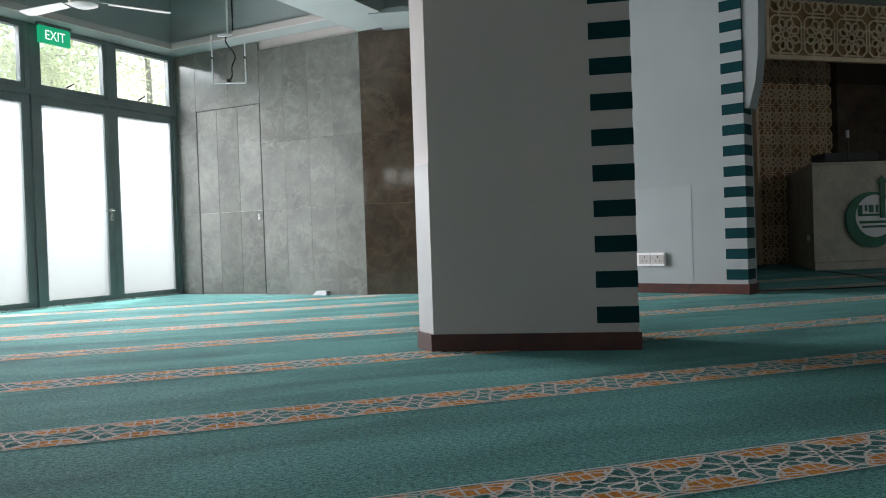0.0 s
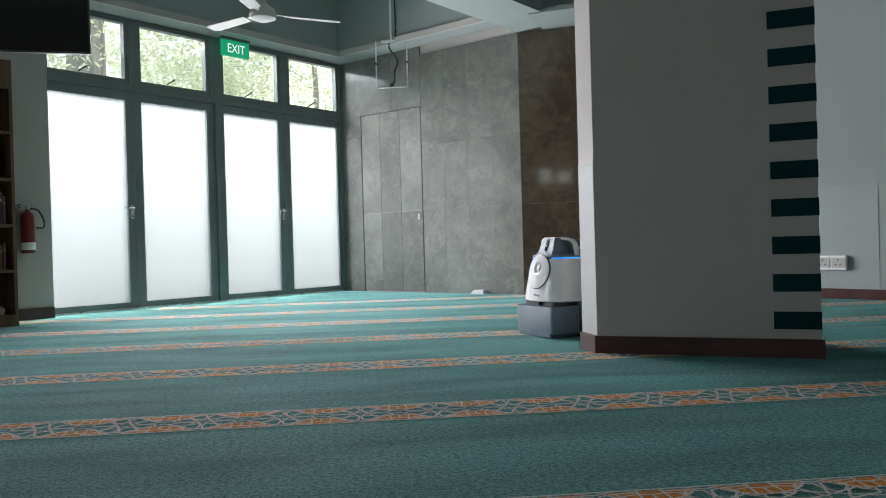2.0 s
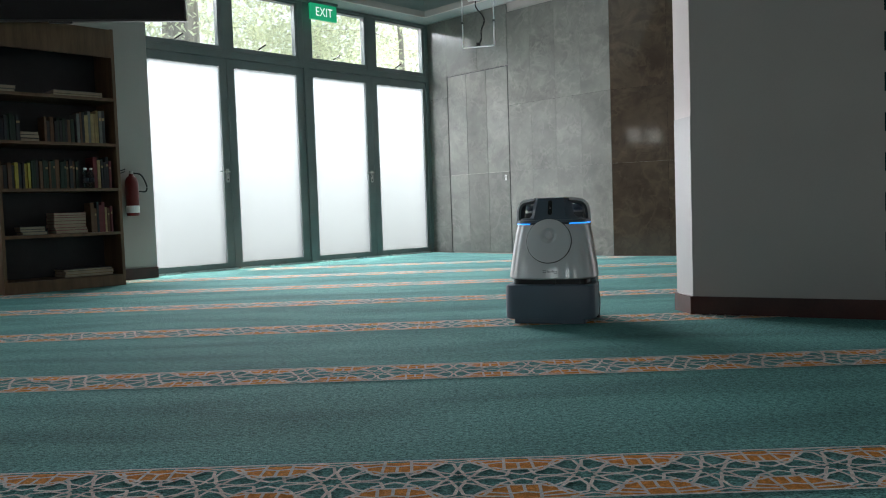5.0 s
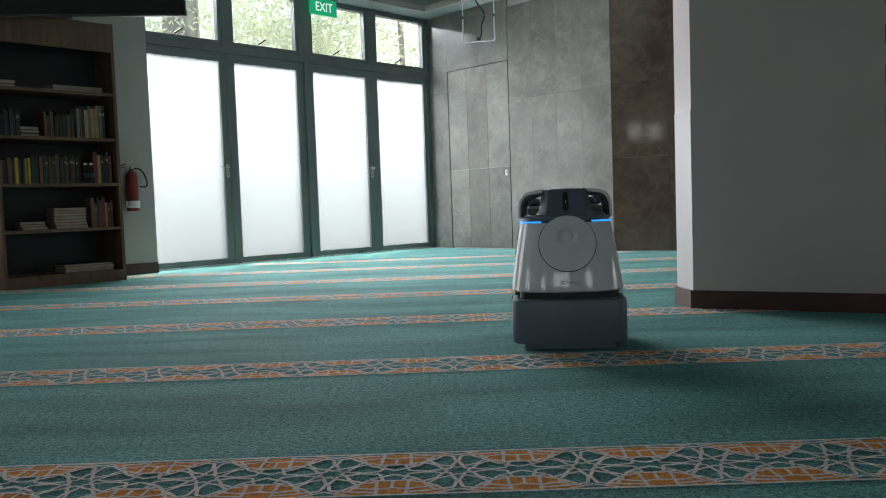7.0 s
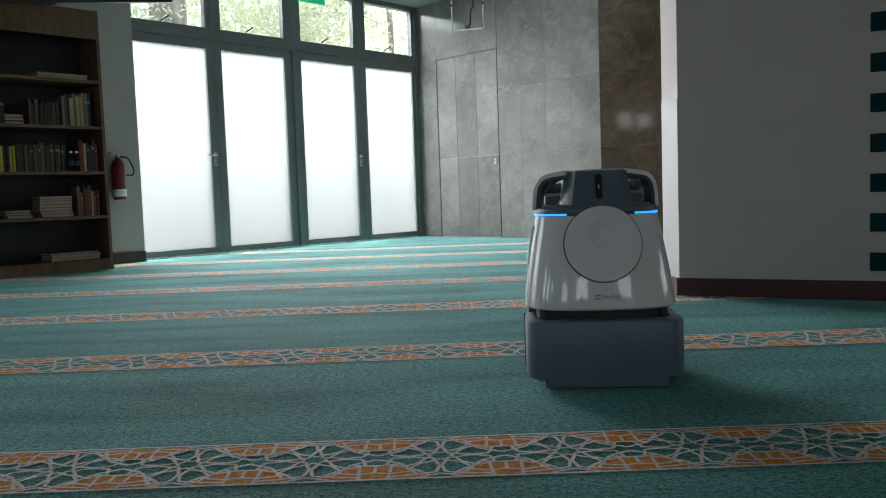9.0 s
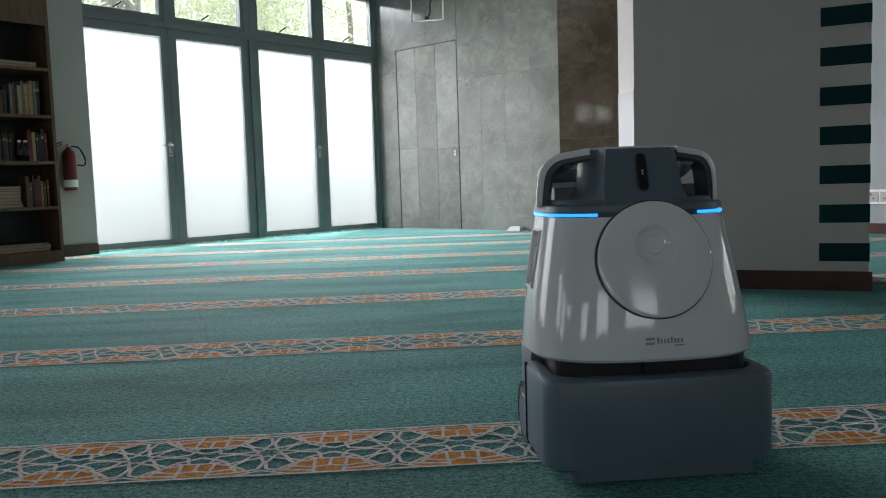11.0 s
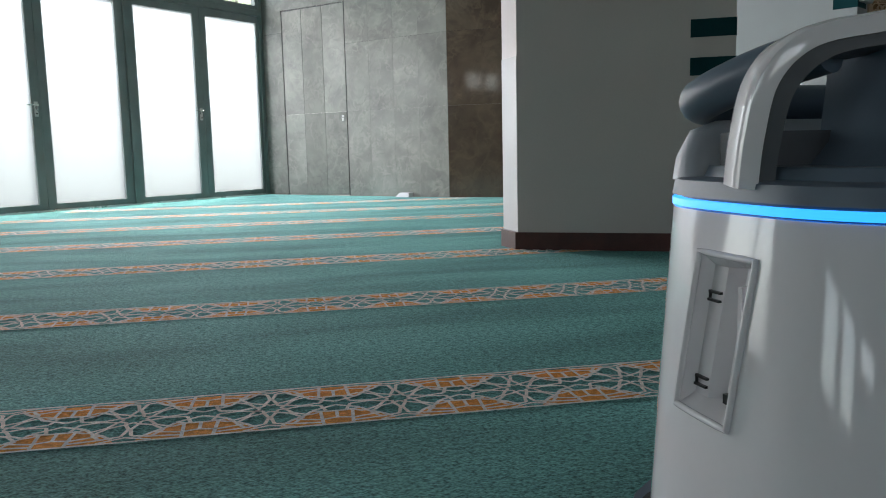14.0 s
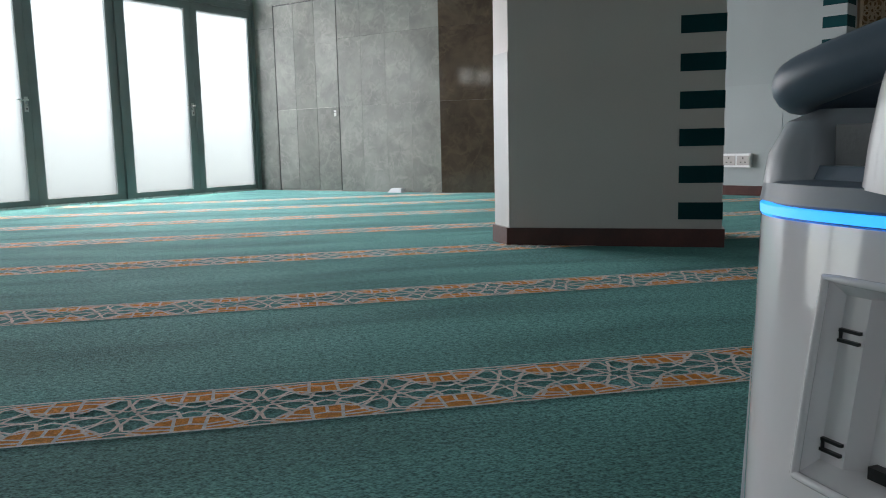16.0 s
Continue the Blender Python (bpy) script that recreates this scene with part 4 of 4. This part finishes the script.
secs = [front_block(0.216, 0.172, 0.026), front_block(0.2238, 0.1795, 0.032), front_block(0.2245, 0.181, 0.05), front_block(0.2238, 0.1795, 0.186), front_block(0.2215, 0.177, 0.194), front_block(0.2145, 0.17, 0.198), front_block(0.196, 0.145, 0.1985), front_block(0.192, 0.141, 0.188)]
part("base", loft(secs), GREYP, robot, "blue-grey plastic base", smooth=True)


def rear_block(hw, yb, z, yf=0.017, r=0.055, n=6):
    out = [Vector((-hw, yf, z)), Vector((hw, yf, z))]
    for cx, a0 in ((hw - r, 0), (-hw + r, 90)):
        out += [Vector((cx + r * math.cos(radians(a0 + 90 * i / n)), yb - r + r * math.sin(radians(a0 + 90 * i / n)), z)) for i in range(n + 1)]
    return out


part("rear_base", loft([rear_block(0.208, 0.23, 0.03, r=0.12), rear_block(0.212, 0.236, 0.04, r=0.12), rear_block(0.212, 0.232, 0.205, r=0.12), rear_block(0.2095, 0.224, 0.2238, r=0.12)]), GREYP, robot, "taller blue-grey rear of the base", smooth=True)
part("rear_panel", loft([rear_block(0.15 - 0.06 * (z - 0.224), 0.212, z, 0.13, 0.05) for z in (0.2242, 0.3, 0.4, 0.495)]), MIDGREY, robot, "mid-grey back panel behind the shell", smooth=True)
part("neck", loft([rrect(0.19, 0.14, 0.19, z) for z in (0.186, 0.2245)]), BLACK, robot)
part("bumper_seam", box(-0.2265, 0.2265, 0.0122, 0.0168, 0.03, 0.196), BLACK, robot)
bm = box(-0.03, 0.03, -0.158, -0.13, 0.199, 0.2235)
part("hinge", bm, BLACK, robot, bevel=0.003)
part("rear_bumper", box(-0.1, 0.1, 0.24, 0.27, 0.05, 0.075), GREYP, robot, bevel=0.005)
part("skirt", loft([rrect(0.177, 0.178, 0.1, 0.006, 0.012), rrect(0.178, 0.1792, 0.1, 0.05, 0.012)]), GREYP, robot)
part("underbody", loft([rrect(0.19, 0.14, 0.2, z) for z in (0.02, 0.04)]), BLACK, robot)
for sx in (-1, 1):
    w = part("wheel", cyl(0.062, (sx * 0.188, 0.09, 0.062), (sx * 0.216, 0.09, 0.062), n=40), RUBBER, robot, "dark rubber-tyred wheel", bevel=0.004)
    part("hub", cyl(0.047, (sx * 0.2155, 0.09, 0.062), (sx * 0.2185, 0.09, 0.062), n=36, r2=0.044), GREYP, w)
    arcp = [Vector((sx * 0.2125, 0.09 + 0.07 * math.cos(radians(a)), 0.062 + 0.07 * math.sin(radians(a)))) for a in range(-20, 201, 10)]
    part("wheel_arch", sweep(arcp, [(-0.004, -0.004), (-0.004, 0.004), (0.004, 0.004), (0.004, -0.004)], up=(1, 0, 0)), BLACK, robot)

# ---- bookshelf ----
SB = pose(-2.815, 7.335, 0, 0, 0, 225)     # x along the wall, y into the hall; the front is at y = 0
bs = thing("bookshelf", SB, "tall brown wooden bookshelf, half filled with books", "bookshelf")
for x in (0.0, 0.985):
    part("side_panel", box(x, x + 0.026, -0.42, 0, 0, 2.31), WOOD, bs, bevel=0.002)
part("backboard", box(0.026, 0.985, -0.42, -0.405, 0.02, 2.29), DARKWOOD, bs)
part("top_fascia", box(0.026, 0.985, -0.025, -0.003, 2.055, 2.305), WOOD, bs)
part("top_panel", box(0.026, 0.985, -0.405, -0.026, 2.27, 2.3), WOOD, bs)
part("plinth", box(0.026, 0.985, -0.03, -0.003, 0.0, 0.1), WOOD, bs)
SHELVES = [0.1, 0.49, 0.885, 1.285, 1.69]
for z in SHELVES:
    part("shelf", box(0.026, 0.985, -0.404, -0.004, z - 0.026 if z > 0.2 else z - 0.02, z), WOOD, bs, bevel=0.0015)
BOOK = [mat("%s book cover" % n, c, 0.5, vary=0.15, scale=20, fine=80, bump=0.02) for n, c in (("black", (0.02, 0.02, 0.025)), ("dark green", (0.012, 0.032, 0.02)), ("brown", (0.14, 0.07, 0.035)), ("maroon", (0.16, 0.025, 0.03)), ("navy", (0.008, 0.011, 0.022)), ("tan", (0.42, 0.3, 0.14)), ("yellow", (0.5, 0.38, 0.06)), ("grey", (0.16, 0.16, 0.15)), ("pink", (0.4, 0.16, 0.15)))]
PAPER = mat("paper edges", (0.4, 0.33, 0.25), 0.8, vary=0.08, scale=20, fine=200)
names = ("black", "dark green", "brown", "maroon", "navy", "tan", "yellow", "grey", "pink")


rng = random.Random(4)


def book(x, y, z, w, h, d, c, lean=0.0, flat=0.0, where="standing on the shelf"):
    """A book with its spine to the front; flat turns it onto its side."""
    o = thing("book", SB @ pose(x, y, z) @ pose(0, 0, 0, 0, lean, flat), "%s hardback book %s" % (names[c], where), "book", "books on the shelf")
    t = 0.003
    bm = box(0, t, -d, 0, 0, h)
    box(w - t, w, -d, 0, 0, h, bm), box(t, w - t, -t, 0.002, 0, h, bm)
    part("cover", bm, BOOK[c], o)
    part("page_block", box(t, w - t, -d + 0.004, -t, 0.004, h - 0.004), PAPER, o)
    if h > 0.2 and rng.random() < 0.3:
        part("spine_band", box(t, w - t, 0.0021, 0.003, h * 0.7, h * 0.78), BOOK[5], o)
    return o


def row(x0, x1, z, hmin, hmax, cols, lean_last=True):
    x = x0
    while x < x1:
        w = rng.uniform(0.016, 0.034)
        book(x, -0.05 - rng.uniform(0, 0.025), z, w, rng.uniform(hmin, hmax), rng.uniform(0.15, 0.19), rng.choice(cols))
        x += w + 0.0015


row(0.06, 0.19, 0.887, 0.22, 0.28, (3, 2, 0, 5))
row(0.32, 0.72, 0.887, 0.23, 0.25, (1, 1, 2, 0))
row(0.74, 0.97, 0.887, 0.19, 0.22, (6, 0, 5, 2))
row(0.09, 0.33, 1.287, 0.24, 0.3, (0, 7, 5, 2))
row(0.36, 0.6, 1.287, 0.18, 0.22, (0, 1, 2))
row(0.8, 0.97, 1.287, 0.18, 0.24, (4, 1, 0))
row(0.07, 0.25, 0.492, 0.2, 0.28, (2, 5, 3, 0))


def stack(x, z, n, w, d, cols, tag):
    for k in range(n):
        h = rng.uniform(0.018, 0.03)
        o = thing("book", SB @ pose(x + rng.uniform(-0.01, 0.01), -0.05 - rng.uniform(0, 0.02), z), "%s book lying in a stack %s" % (names[cols[k % len(cols)]], tag), "book", "stacked books on the shelf")
        bm = box(-w / 2, w / 2, -d, 0, 0, 0.003)
        box(-w / 2, w / 2, -d, 0, h - 0.003, h, bm), box(-w / 2, w / 2, -d, -d + 0.003, 0.003, h - 0.003, bm)
        part("cover", bm, BOOK[cols[k % len(cols)]], o)
        part("page_block", box(-w / 2 + 0.003, w / 2 - 0.003, -d + 0.0031, -0.003, 0.0031, h - 0.0031), PAPER, o)
        z += h + 0.0005


stack(0.43, 0.492, 7, 0.27, 0.2, (8, 3, 8, 2), "on the lower shelf")
stack(0.74, 0.492, 3, 0.2, 0.16, (7, 0), "on the lower shelf")
stack(0.3, 1.692, 2, 0.42, 0.25, (5, 7), "on the upper shelf")
stack(0.9, 1.692, 2, 0.16, 0.14, (7, 7), "on the upper shelf")
stack(0.3, 0.102, 3, 0.42, 0.26, (2, 5, 0), "on the bottom shelf")
stack(0.73, 1.287, 3, 0.15, 0.16, (0, 4), "on the middle shelf")
BOTTLE = pane_material("clear plastic", 0.6, (0.9, 0.95, 1.0))
for x in (0.25, 0.3):
    bo = thing("water_bottle", SB @ pose(x, -0.03, 0.887), "small clear plastic water bottle on the shelf", "bottle", "bottles on the shelf")
    part("body", loft([[Vector((r * math.cos(a * math.pi / 8), r * math.sin(a * math.pi / 8), z)) for a in range(16)] for r, z in ((0.022, 0), (0.025, 0.005), (0.025, 0.11), (0.012, 0.15), (0.012, 0.16))]), BOTTLE, bo, smooth=True)
    part("cap", cyl(0.014, (0, 0, 0.16), (0, 0, 0.178)), WHITE, bo)
    part("label", cyl(0.0257, (0, 0, 0.05), (0, 0, 0.09)), BOOK[4], bo, "dark blue paper label")

# ---- fire extinguisher on the wall ----
fe = thing("fire_extinguisher", GL @ pose(4.3, 0.23, 0.63), "red fire extinguisher hung on a wall bracket", "fire extinguisher")
part("cylinder", loft([[Vector((r * math.cos(a * math.pi / 12), r * math.sin(a * math.pi / 12), z)) for a in range(24)] for r, z in ((0.055, 0), (0.062, 0.012), (0.062, 0.33), (0.05, 0.37), (0.022, 0.395), (0.02, 0.41))]), RED, fe, smooth=True)
part("label", loft([[Vector((0.0628 * math.cos(a * math.pi / 12), 0.0628 * math.sin(a * math.pi / 12), z)) for a in range(24)] for z in (0.03, 0.1)]), WHITE, fe, "pale instruction label")
part("valve", cyl(0.02, (0, 0, 0.405), (0, 0, 0.44)), STEEL, fe)
bm = box(-0.1, 0.02, -0.008, 0.008, 0.445, 0.455)
box(-0.09, 0.02, -0.008, 0.008, 0.425, 0.433, bm)
part("lever", bm, BLACK, fe, m=pose(0, 0, 0, 0, 20))
part("hose", sweep(smooth_path([(-0.02, 0, 0.42), (-0.09, 0.02, 0.4), (-0.14, 0.02, 0.3), (-0.13, 0.02, 0.24), (-0.066, 0.02, 0.24)]), circle(0.008, 8)), BLACK, fe)
part("bracket", box(-0.03, 0.03, -0.07, -0.055, 0.05, 0.36), STEEL, fe)

# ---- exit sign ----
ex = thing("exit_sign", GL @ pose(1.82, 0.14, 2.9), "green exit sign with white letters under the soffit", "exit sign")
part("housing", box(-0.19, 0.19, -0.04, 0.0, 0.0, 0.185), SIGNGREEN, ex, bevel=0.004)
part("mount", box(-0.2, 0.2, -0.05, 0.012, 0.187, 0.219), ALU, ex)
cu = bpy.data.curves.new("exit_text", "FONT")
cu.body, cu.size, cu.align_x, cu.extrude = "EXIT", 0.15, "CENTER", 0.001
tmp = bpy.data.objects.new("text_source", cu)
scene.collection.objects.link(tmp)
me = bpy.data.meshes.new_from_object(tmp.evaluated_get(bpy.context.evaluated_depsgraph_get()))
bpy.data.objects.remove(tmp)
me.materials.clear()
me.materials.append(SIGNWHITE)
lt = new("lettering", me)
lt.parent = ex
lt.matrix_basis = pose(0, 0.003, 0.042, 90, 0, 180) @ Matrix.Diagonal((0.82, 1, 1, 1))

# ---- ceiling fan ----
cf = thing("ceiling_fan", pose(-0.63, 7.15, 2.62, 0, 0, 17), "white three-bladed ceiling fan, standing still", "ceiling fan")
part("motor", loft([[Vector((r * math.cos(a * math.pi / 16), r * math.sin(a * math.pi / 16), z)) for a in range(32)] for r, z in ((0.06, -0.02), (0.11, 0.0), (0.12, 0.03), (0.1, 0.08), (0.04, 0.12), (0.03, 0.2))]), FANP, cf, smooth=True)
part("rod", cyl(0.014, (0, 0, 0.19), (0, 0, TOP - 2.622)), FANP, cf)
for k in range(3):
    bl = part("blade", bmesh.new(), FANP, cf, m=pose(0, 0, 0.035, 0, 0, 2 + 120 * k))
    bm = bmesh.new()
    prism([(0.2, -0.05), (0.66, -0.065), (0.7, -0.03), (0.7, 0.045), (0.66, 0.065), (0.2, 0.05)], -0.003, 0.003, bm)
    box(0.09, 0.24, -0.018, 0.018, 0.0031, 0.008, bm)
    bmesh.ops.rotate(bm, verts=bm.verts, cent=(0, 0, 0), matrix=Matrix.Rotation(radians(9), 3, "X"))
    bm.to_mesh(bl.data)
    bm.free()

# ---- empty screen frame with loose cables, hung from the ceiling ----
hf = thing("hanging_frame", GL @ pose(0.35, 1.29, 2.57, 0, 0, 122), "empty white ceiling bracket with loose black cables", "ceiling bracket")
bm = cyl(0.009, (-0.195, 0, 0.0), (-0.195, 0, 0.58), n=8)
cyl(0.009, (0.195, 0, 0), (0.195, 0, 0.58), bm, n=8), cyl(0.009, (-0.195, 0, 0), (0.195, 0, 0), bm, n=8)
part("frame", bm, WHITE, hf)
part("cross_bar", box(-0.12, 0.12, -0.015, 0.015, 0.56, 0.585), WHITE, hf)
part("pole", box(-0.011, 0.011, -0.011, 0.011, 0.585, TOP - 2.574), WHITE, hf)
for x in (-0.195, 0.195):
    part("knob", cyl(0.013, (x, -0.03, 0.3), (x, 0.03, 0.3), n=10), BLACK, hf)
part("cable", sweep(smooth_path([(0.05, 0.02, 1.25), (0.055, 0.02, 0.6), (0.0, 0.02, 0.62), (-0.03, 0.02, 0.5), (0.05, 0.02, 0.38), (0.07, 0.02, 0.3), (0.03, 0.02, 0.2), (0.03, 0.02, 0.1), (0, 0.02, 0.03)]), circle(0.009, 8)), BLACK, hf, "loose black cables")
part("plug", box(-0.03, 0.015, 0.0, 0.04, 0.0, 0.05), BLACK, hf)

# ---- hung television ----
tv = thing("television", pose(-1.96, 6.76, 2.22, -4, 0, 188), "large black flat television hung near the ceiling", "television")
part("casing", box(0, 1.5, -0.05, 0, 0, 0.86), BLACK, tv, bevel=0.006)
part("screen", box(0.012, 1.488, 0.001, 0.003, 0.016, 0.848), SCREEN, tv)
part("logo_bar", box(0.9, 1.08, -0.03, -0.002, -0.016, -0.0005), BLACK, tv)
part("pole", cyl(0.03, (0.75, -0.08, 0.5), (0.75, -0.08, TOP - 2.23)), ALU, tv)
part("plate", box(0.55, 0.95, -0.08, -0.051, 0.3, 0.6), ALU, tv)

# ---- floor box by the marble ----
fb = thing("floor_wedge", ML @ pose(2.33, -0.06, 0), "small grey plastic door wedge on the carpet", "door wedge")
bm = prism([(-0.11, -0.04), (0.09, -0.04), (0.09, 0.04), (-0.11, 0.04)], 0, 0.05, top=[(-0.05, -0.04), (0.09, -0.04), (0.09, 0.04), (-0.05, 0.04)])
part("body", bm, SILVER, fb, bevel=0.004)

# ---- trees outside ----
def tree(m, height, radius, spread, label, seed):
    r = random.Random(seed)
    o = thing("tree", m, label, "tree", "trees outside")
    bm = bmesh.new()
    path = smooth_path([(0, 0, -0.15), (0.1, 0.05, height * 0.3), (-0.05, 0.1, height * 0.6), (0.1, 0, height)], 5)
    rings = []
    for i, p in enumerate(path):
        rad = radius * (1.25 - 0.75 * i / len(path))
        rings.append([p + Vector((rad * (1 + 0.12 * math.sin(3 * a + i)) * math.cos(a), rad * (1 + 0.12 * math.sin(5 * a)) * math.sin(a), 0)) for a in (2 * math.pi * k / 20 for k in range(20))])
    loft(rings, bm)
    part("trunk", bm, BARK, o, smooth=True)
    bm, tips = bmesh.new(), []
    for k in range(11):
        a, z = r.uniform(0, 6.28), height * r.uniform(0.35, 1.0)
        tip = Vector((math.cos(a), math.sin(a), 0)) * spread * r.uniform(0.5, 1) + Vector((0, 0, z + r.uniform(-0.3, 1.2)))
        mid = Vector((math.cos(a), math.sin(a), 0)) * spread * 0.3 + Vector((0, 0, z + 0.4))
        sweep(smooth_path([(0, 0, z), mid, tip], 4), circle(0.006 + radius * 0.02, 6), bm)
        tips += [tip, mid.lerp(tip, 0.5)]
    part("limbs", bm, BARK, o)
    verts, faces = [], []
    for t in tips:
        for _ in range(700):
            c = t + Vector((r.gauss(0, 0.62), r.gauss(0, 0.62), r.gauss(0, 0.42)))
            q = Euler((r.uniform(-1, 1), r.uniform(-1, 1), r.uniform(0, 6.28))).to_matrix()
            s = r.uniform(0.045, 0.09)
            k = len(verts)
            verts += [tuple(c + q @ Vector(v)) for v in ((-s, 0, 0), (0, -s * 0.45, 0.01), (s, 0, -0.02), (0, s * 0.45, 0.01))]
            faces.append((k, k + 1, k + 2, k + 3))
    me = bpy.data.meshes.new("crown")
    me.from_pydata(verts, [], faces)
    me.materials.append(LEAF)
    c = new("crown", me)
    c.parent = o
    tagged(c, "loose crown of small green leaves", kind="stuff")
    return o


tree(GL @ pose(-0.54, -8.2, 0), 10, 0.42, 4.2, "large tree with a thick brown trunk outside the doors", 1)
tree(GL @ pose(2.4, -9.5, 0), 7, 0.2, 3.6, "leafy green tree outside the doors", 2)
tree(GL @ pose(-5.2, -6.4, 0), 7, 0.08, 3.4, "leafy green tree outside the doors", 3)
tree(GL @ pose(-4.9, -9.3, 0), 9, 0.09, 4.0, "leafy green tree farther off outside", 5)

# ---- woven row bands of the carpet ----
PITCH, HALFW = 0.275, 0.135


def band_meshes(y, x0, x1):
    orange, line = bmesh.new(), bmesh.new()

    def strip(bm, x0, y0, x1, y1, w, z):
        d = Vector((x1 - x0, y1 - y0, 0))
        s = Vector((-d.y, d.x, 0)).normalized() * (w / 2)
        a, b = Vector((x0, y0, z)), Vector((x1, y1, z))
        bm.faces.new([bm.verts.new(p) for p in (a - s, b - s, b + s, a + s)])

    n = int((x1 - x0) / PITCH)
    for sgn in (-1, 1):
        strip(line, x0, sgn * (HALFW - 0.004), x0 + n * PITCH, sgn * (HALFW - 0.004), 0.008, 0.003)
    for k in range(n):
        ox = x0 + (k + 0.5) * PITCH      # centre of the orange field
        sx = ox + PITCH / 2              # centre of the star
        for g in (-1, 1):
            out = [(-0.118, 0.124), (0.118, 0.124), (0.112, 0.112), (0.09, 0.085), (0.066, 0.066), (0.052, 0.042), (0.02, 0.05), (-0.02, 0.05), (-0.052, 0.042), (-0.066, 0.066), (-0.09, 0.085), (-0.112, 0.112)]
            f = [orange.verts.new((ox + x, g * yy, 0.0015)) for x, yy in out]
            orange.faces.new(f if g > 0 else f[::-1])
            for p, q in zip(out[2:], out[3:]):
                strip(line, ox + p[0], g * p[1], ox + q[0], g * q[1], 0.0082, 0.003)
            for (a, b, c, d) in ((-0.03, 0.127, -0.034, 0.046), (0.03, 0.127, 0.034, 0.046), (-0.034, 0.1, 0, 0.092), (0, 0.092, 0.034, 0.1), (0, 0.092, 0, 0.05), (-0.034, 0.1, -0.09, 0.085), (0.034, 0.1, 0.09, 0.085), (-0.1, 0.108, -0.03, 0.117), (0.1, 0.108, 0.03, 0.117)):
                strip(line, ox + a, g * b, ox + c, g * d, 0.0075, 0.0031)
        for j in range(8):
            a = math.pi * j / 4 + math.pi / 8
            P = lambda r, t: (sx + 1.06 * r * math.cos(a + t), r * math.sin(a + t))
            pts = [P(0.032, 0), P(0.06, 0.36), P(0.1, 0.3), P(0.118, 0), P(0.1, -0.3), P(0.06, -0.36), P(0.032, 0)]
            for p, q in zip(pts, pts[1:]):
                strip(line, *p, *q, 0.0078, 0.0032)
            strip(line, *P(0.032, 0), *P(0.02, math.pi / 8), 0.007, 0.0033)
            strip(line, *P(0.02, math.pi / 8), *P(0.032, math.pi / 4), 0.007, 0.0033)
        for s2 in (-1, 1):
            strip(line, sx - 0.05, s2 * 0.128, sx, s2 * 0.108, 0.007, 0.0034)
            strip(line, sx + 0.05, s2 * 0.128, sx, s2 * 0.108, 0.007, 0.0034)
            strip(line, ox - 0.05, s2 * 0.04, ox, s2 * 0.012, 0.008, 0.0034)
            strip(line, ox + 0.05, s2 * 0.04, ox, s2 * 0.012, 0.008, 0.0034)
    return orange, line


for k in range(-4, 7):
    y = 1.862 + 1.155 * k
    x0 = -0.267 - PITCH / 2 - PITCH * int(min(6.5, 11.0 - y + 0.0) / PITCH)
    if y < 4:
        x0 = -0.267 - PITCH / 2 - PITCH * 24
    left = y - 11.1 + 0.05
    while x0 < left:
        x0 += PITCH
    x1 = 12.5
    if y > 7.7:
        x1 = 11.0 - y
    o, l = band_meshes(y, x0, x1)
    part("band_field", o, ORANGE, floor, "orange woven fields of the row band", m=pose(0, y, 0))
    part("band_lines", l, LINE, floor, "pale grey woven star lines of the row band", m=pose(0, y, 0))


# ---- what moves ----
def motions():
    walk(robot, [(t, pose(x, y, 0, 0, 0, r)) for t, x, y, r in [
        (0.0, 2.05, 5.58, -84), (1.0, 1.74, 5.4, -78), (1.5, 1.59, 5.29, -74), (2.0, 1.42, 5.165, -69), (2.5, 1.23, 5.03, -62.5),
        (3.0, 1.05, 4.88, -54.5), (3.5, 0.908, 4.745, -43.5), (4.0, 0.796, 4.62, -32), (4.3, 0.76, 4.52, -26.5), (5.3, 0.655, 4.08, -14), (6.5, 0.61, 3.565, -6.5),
        (7.0, 0.622, 3.39, -5.8), (7.5, 0.625, 3.178, -5.2), (8.0, 0.627, 2.969, -4.6), (8.5, 0.634, 2.777, -4.2), (9.0, 0.64, 2.57, -4.0), (10.3, 0.645, 2.06, -0.5),
        (11.5, 0.643, 1.572, 2.4), (12.0, 0.657, 1.38, 2.1), (12.5, 0.669, 1.193, 1.2), (13.0, 0.68, 1.009, 0.8), (13.5, 0.691, 0.826, 2.3),
        (14.0, 0.699, 0.669, 4.6), (14.5, 0.703, 0.587, 5.35), (15.0, 0.703, 0.578, 5.4), (15.5, 0.705, 0.572, 5.4), (16.0, 0.713, 0.534, 9.1)]])


motions()
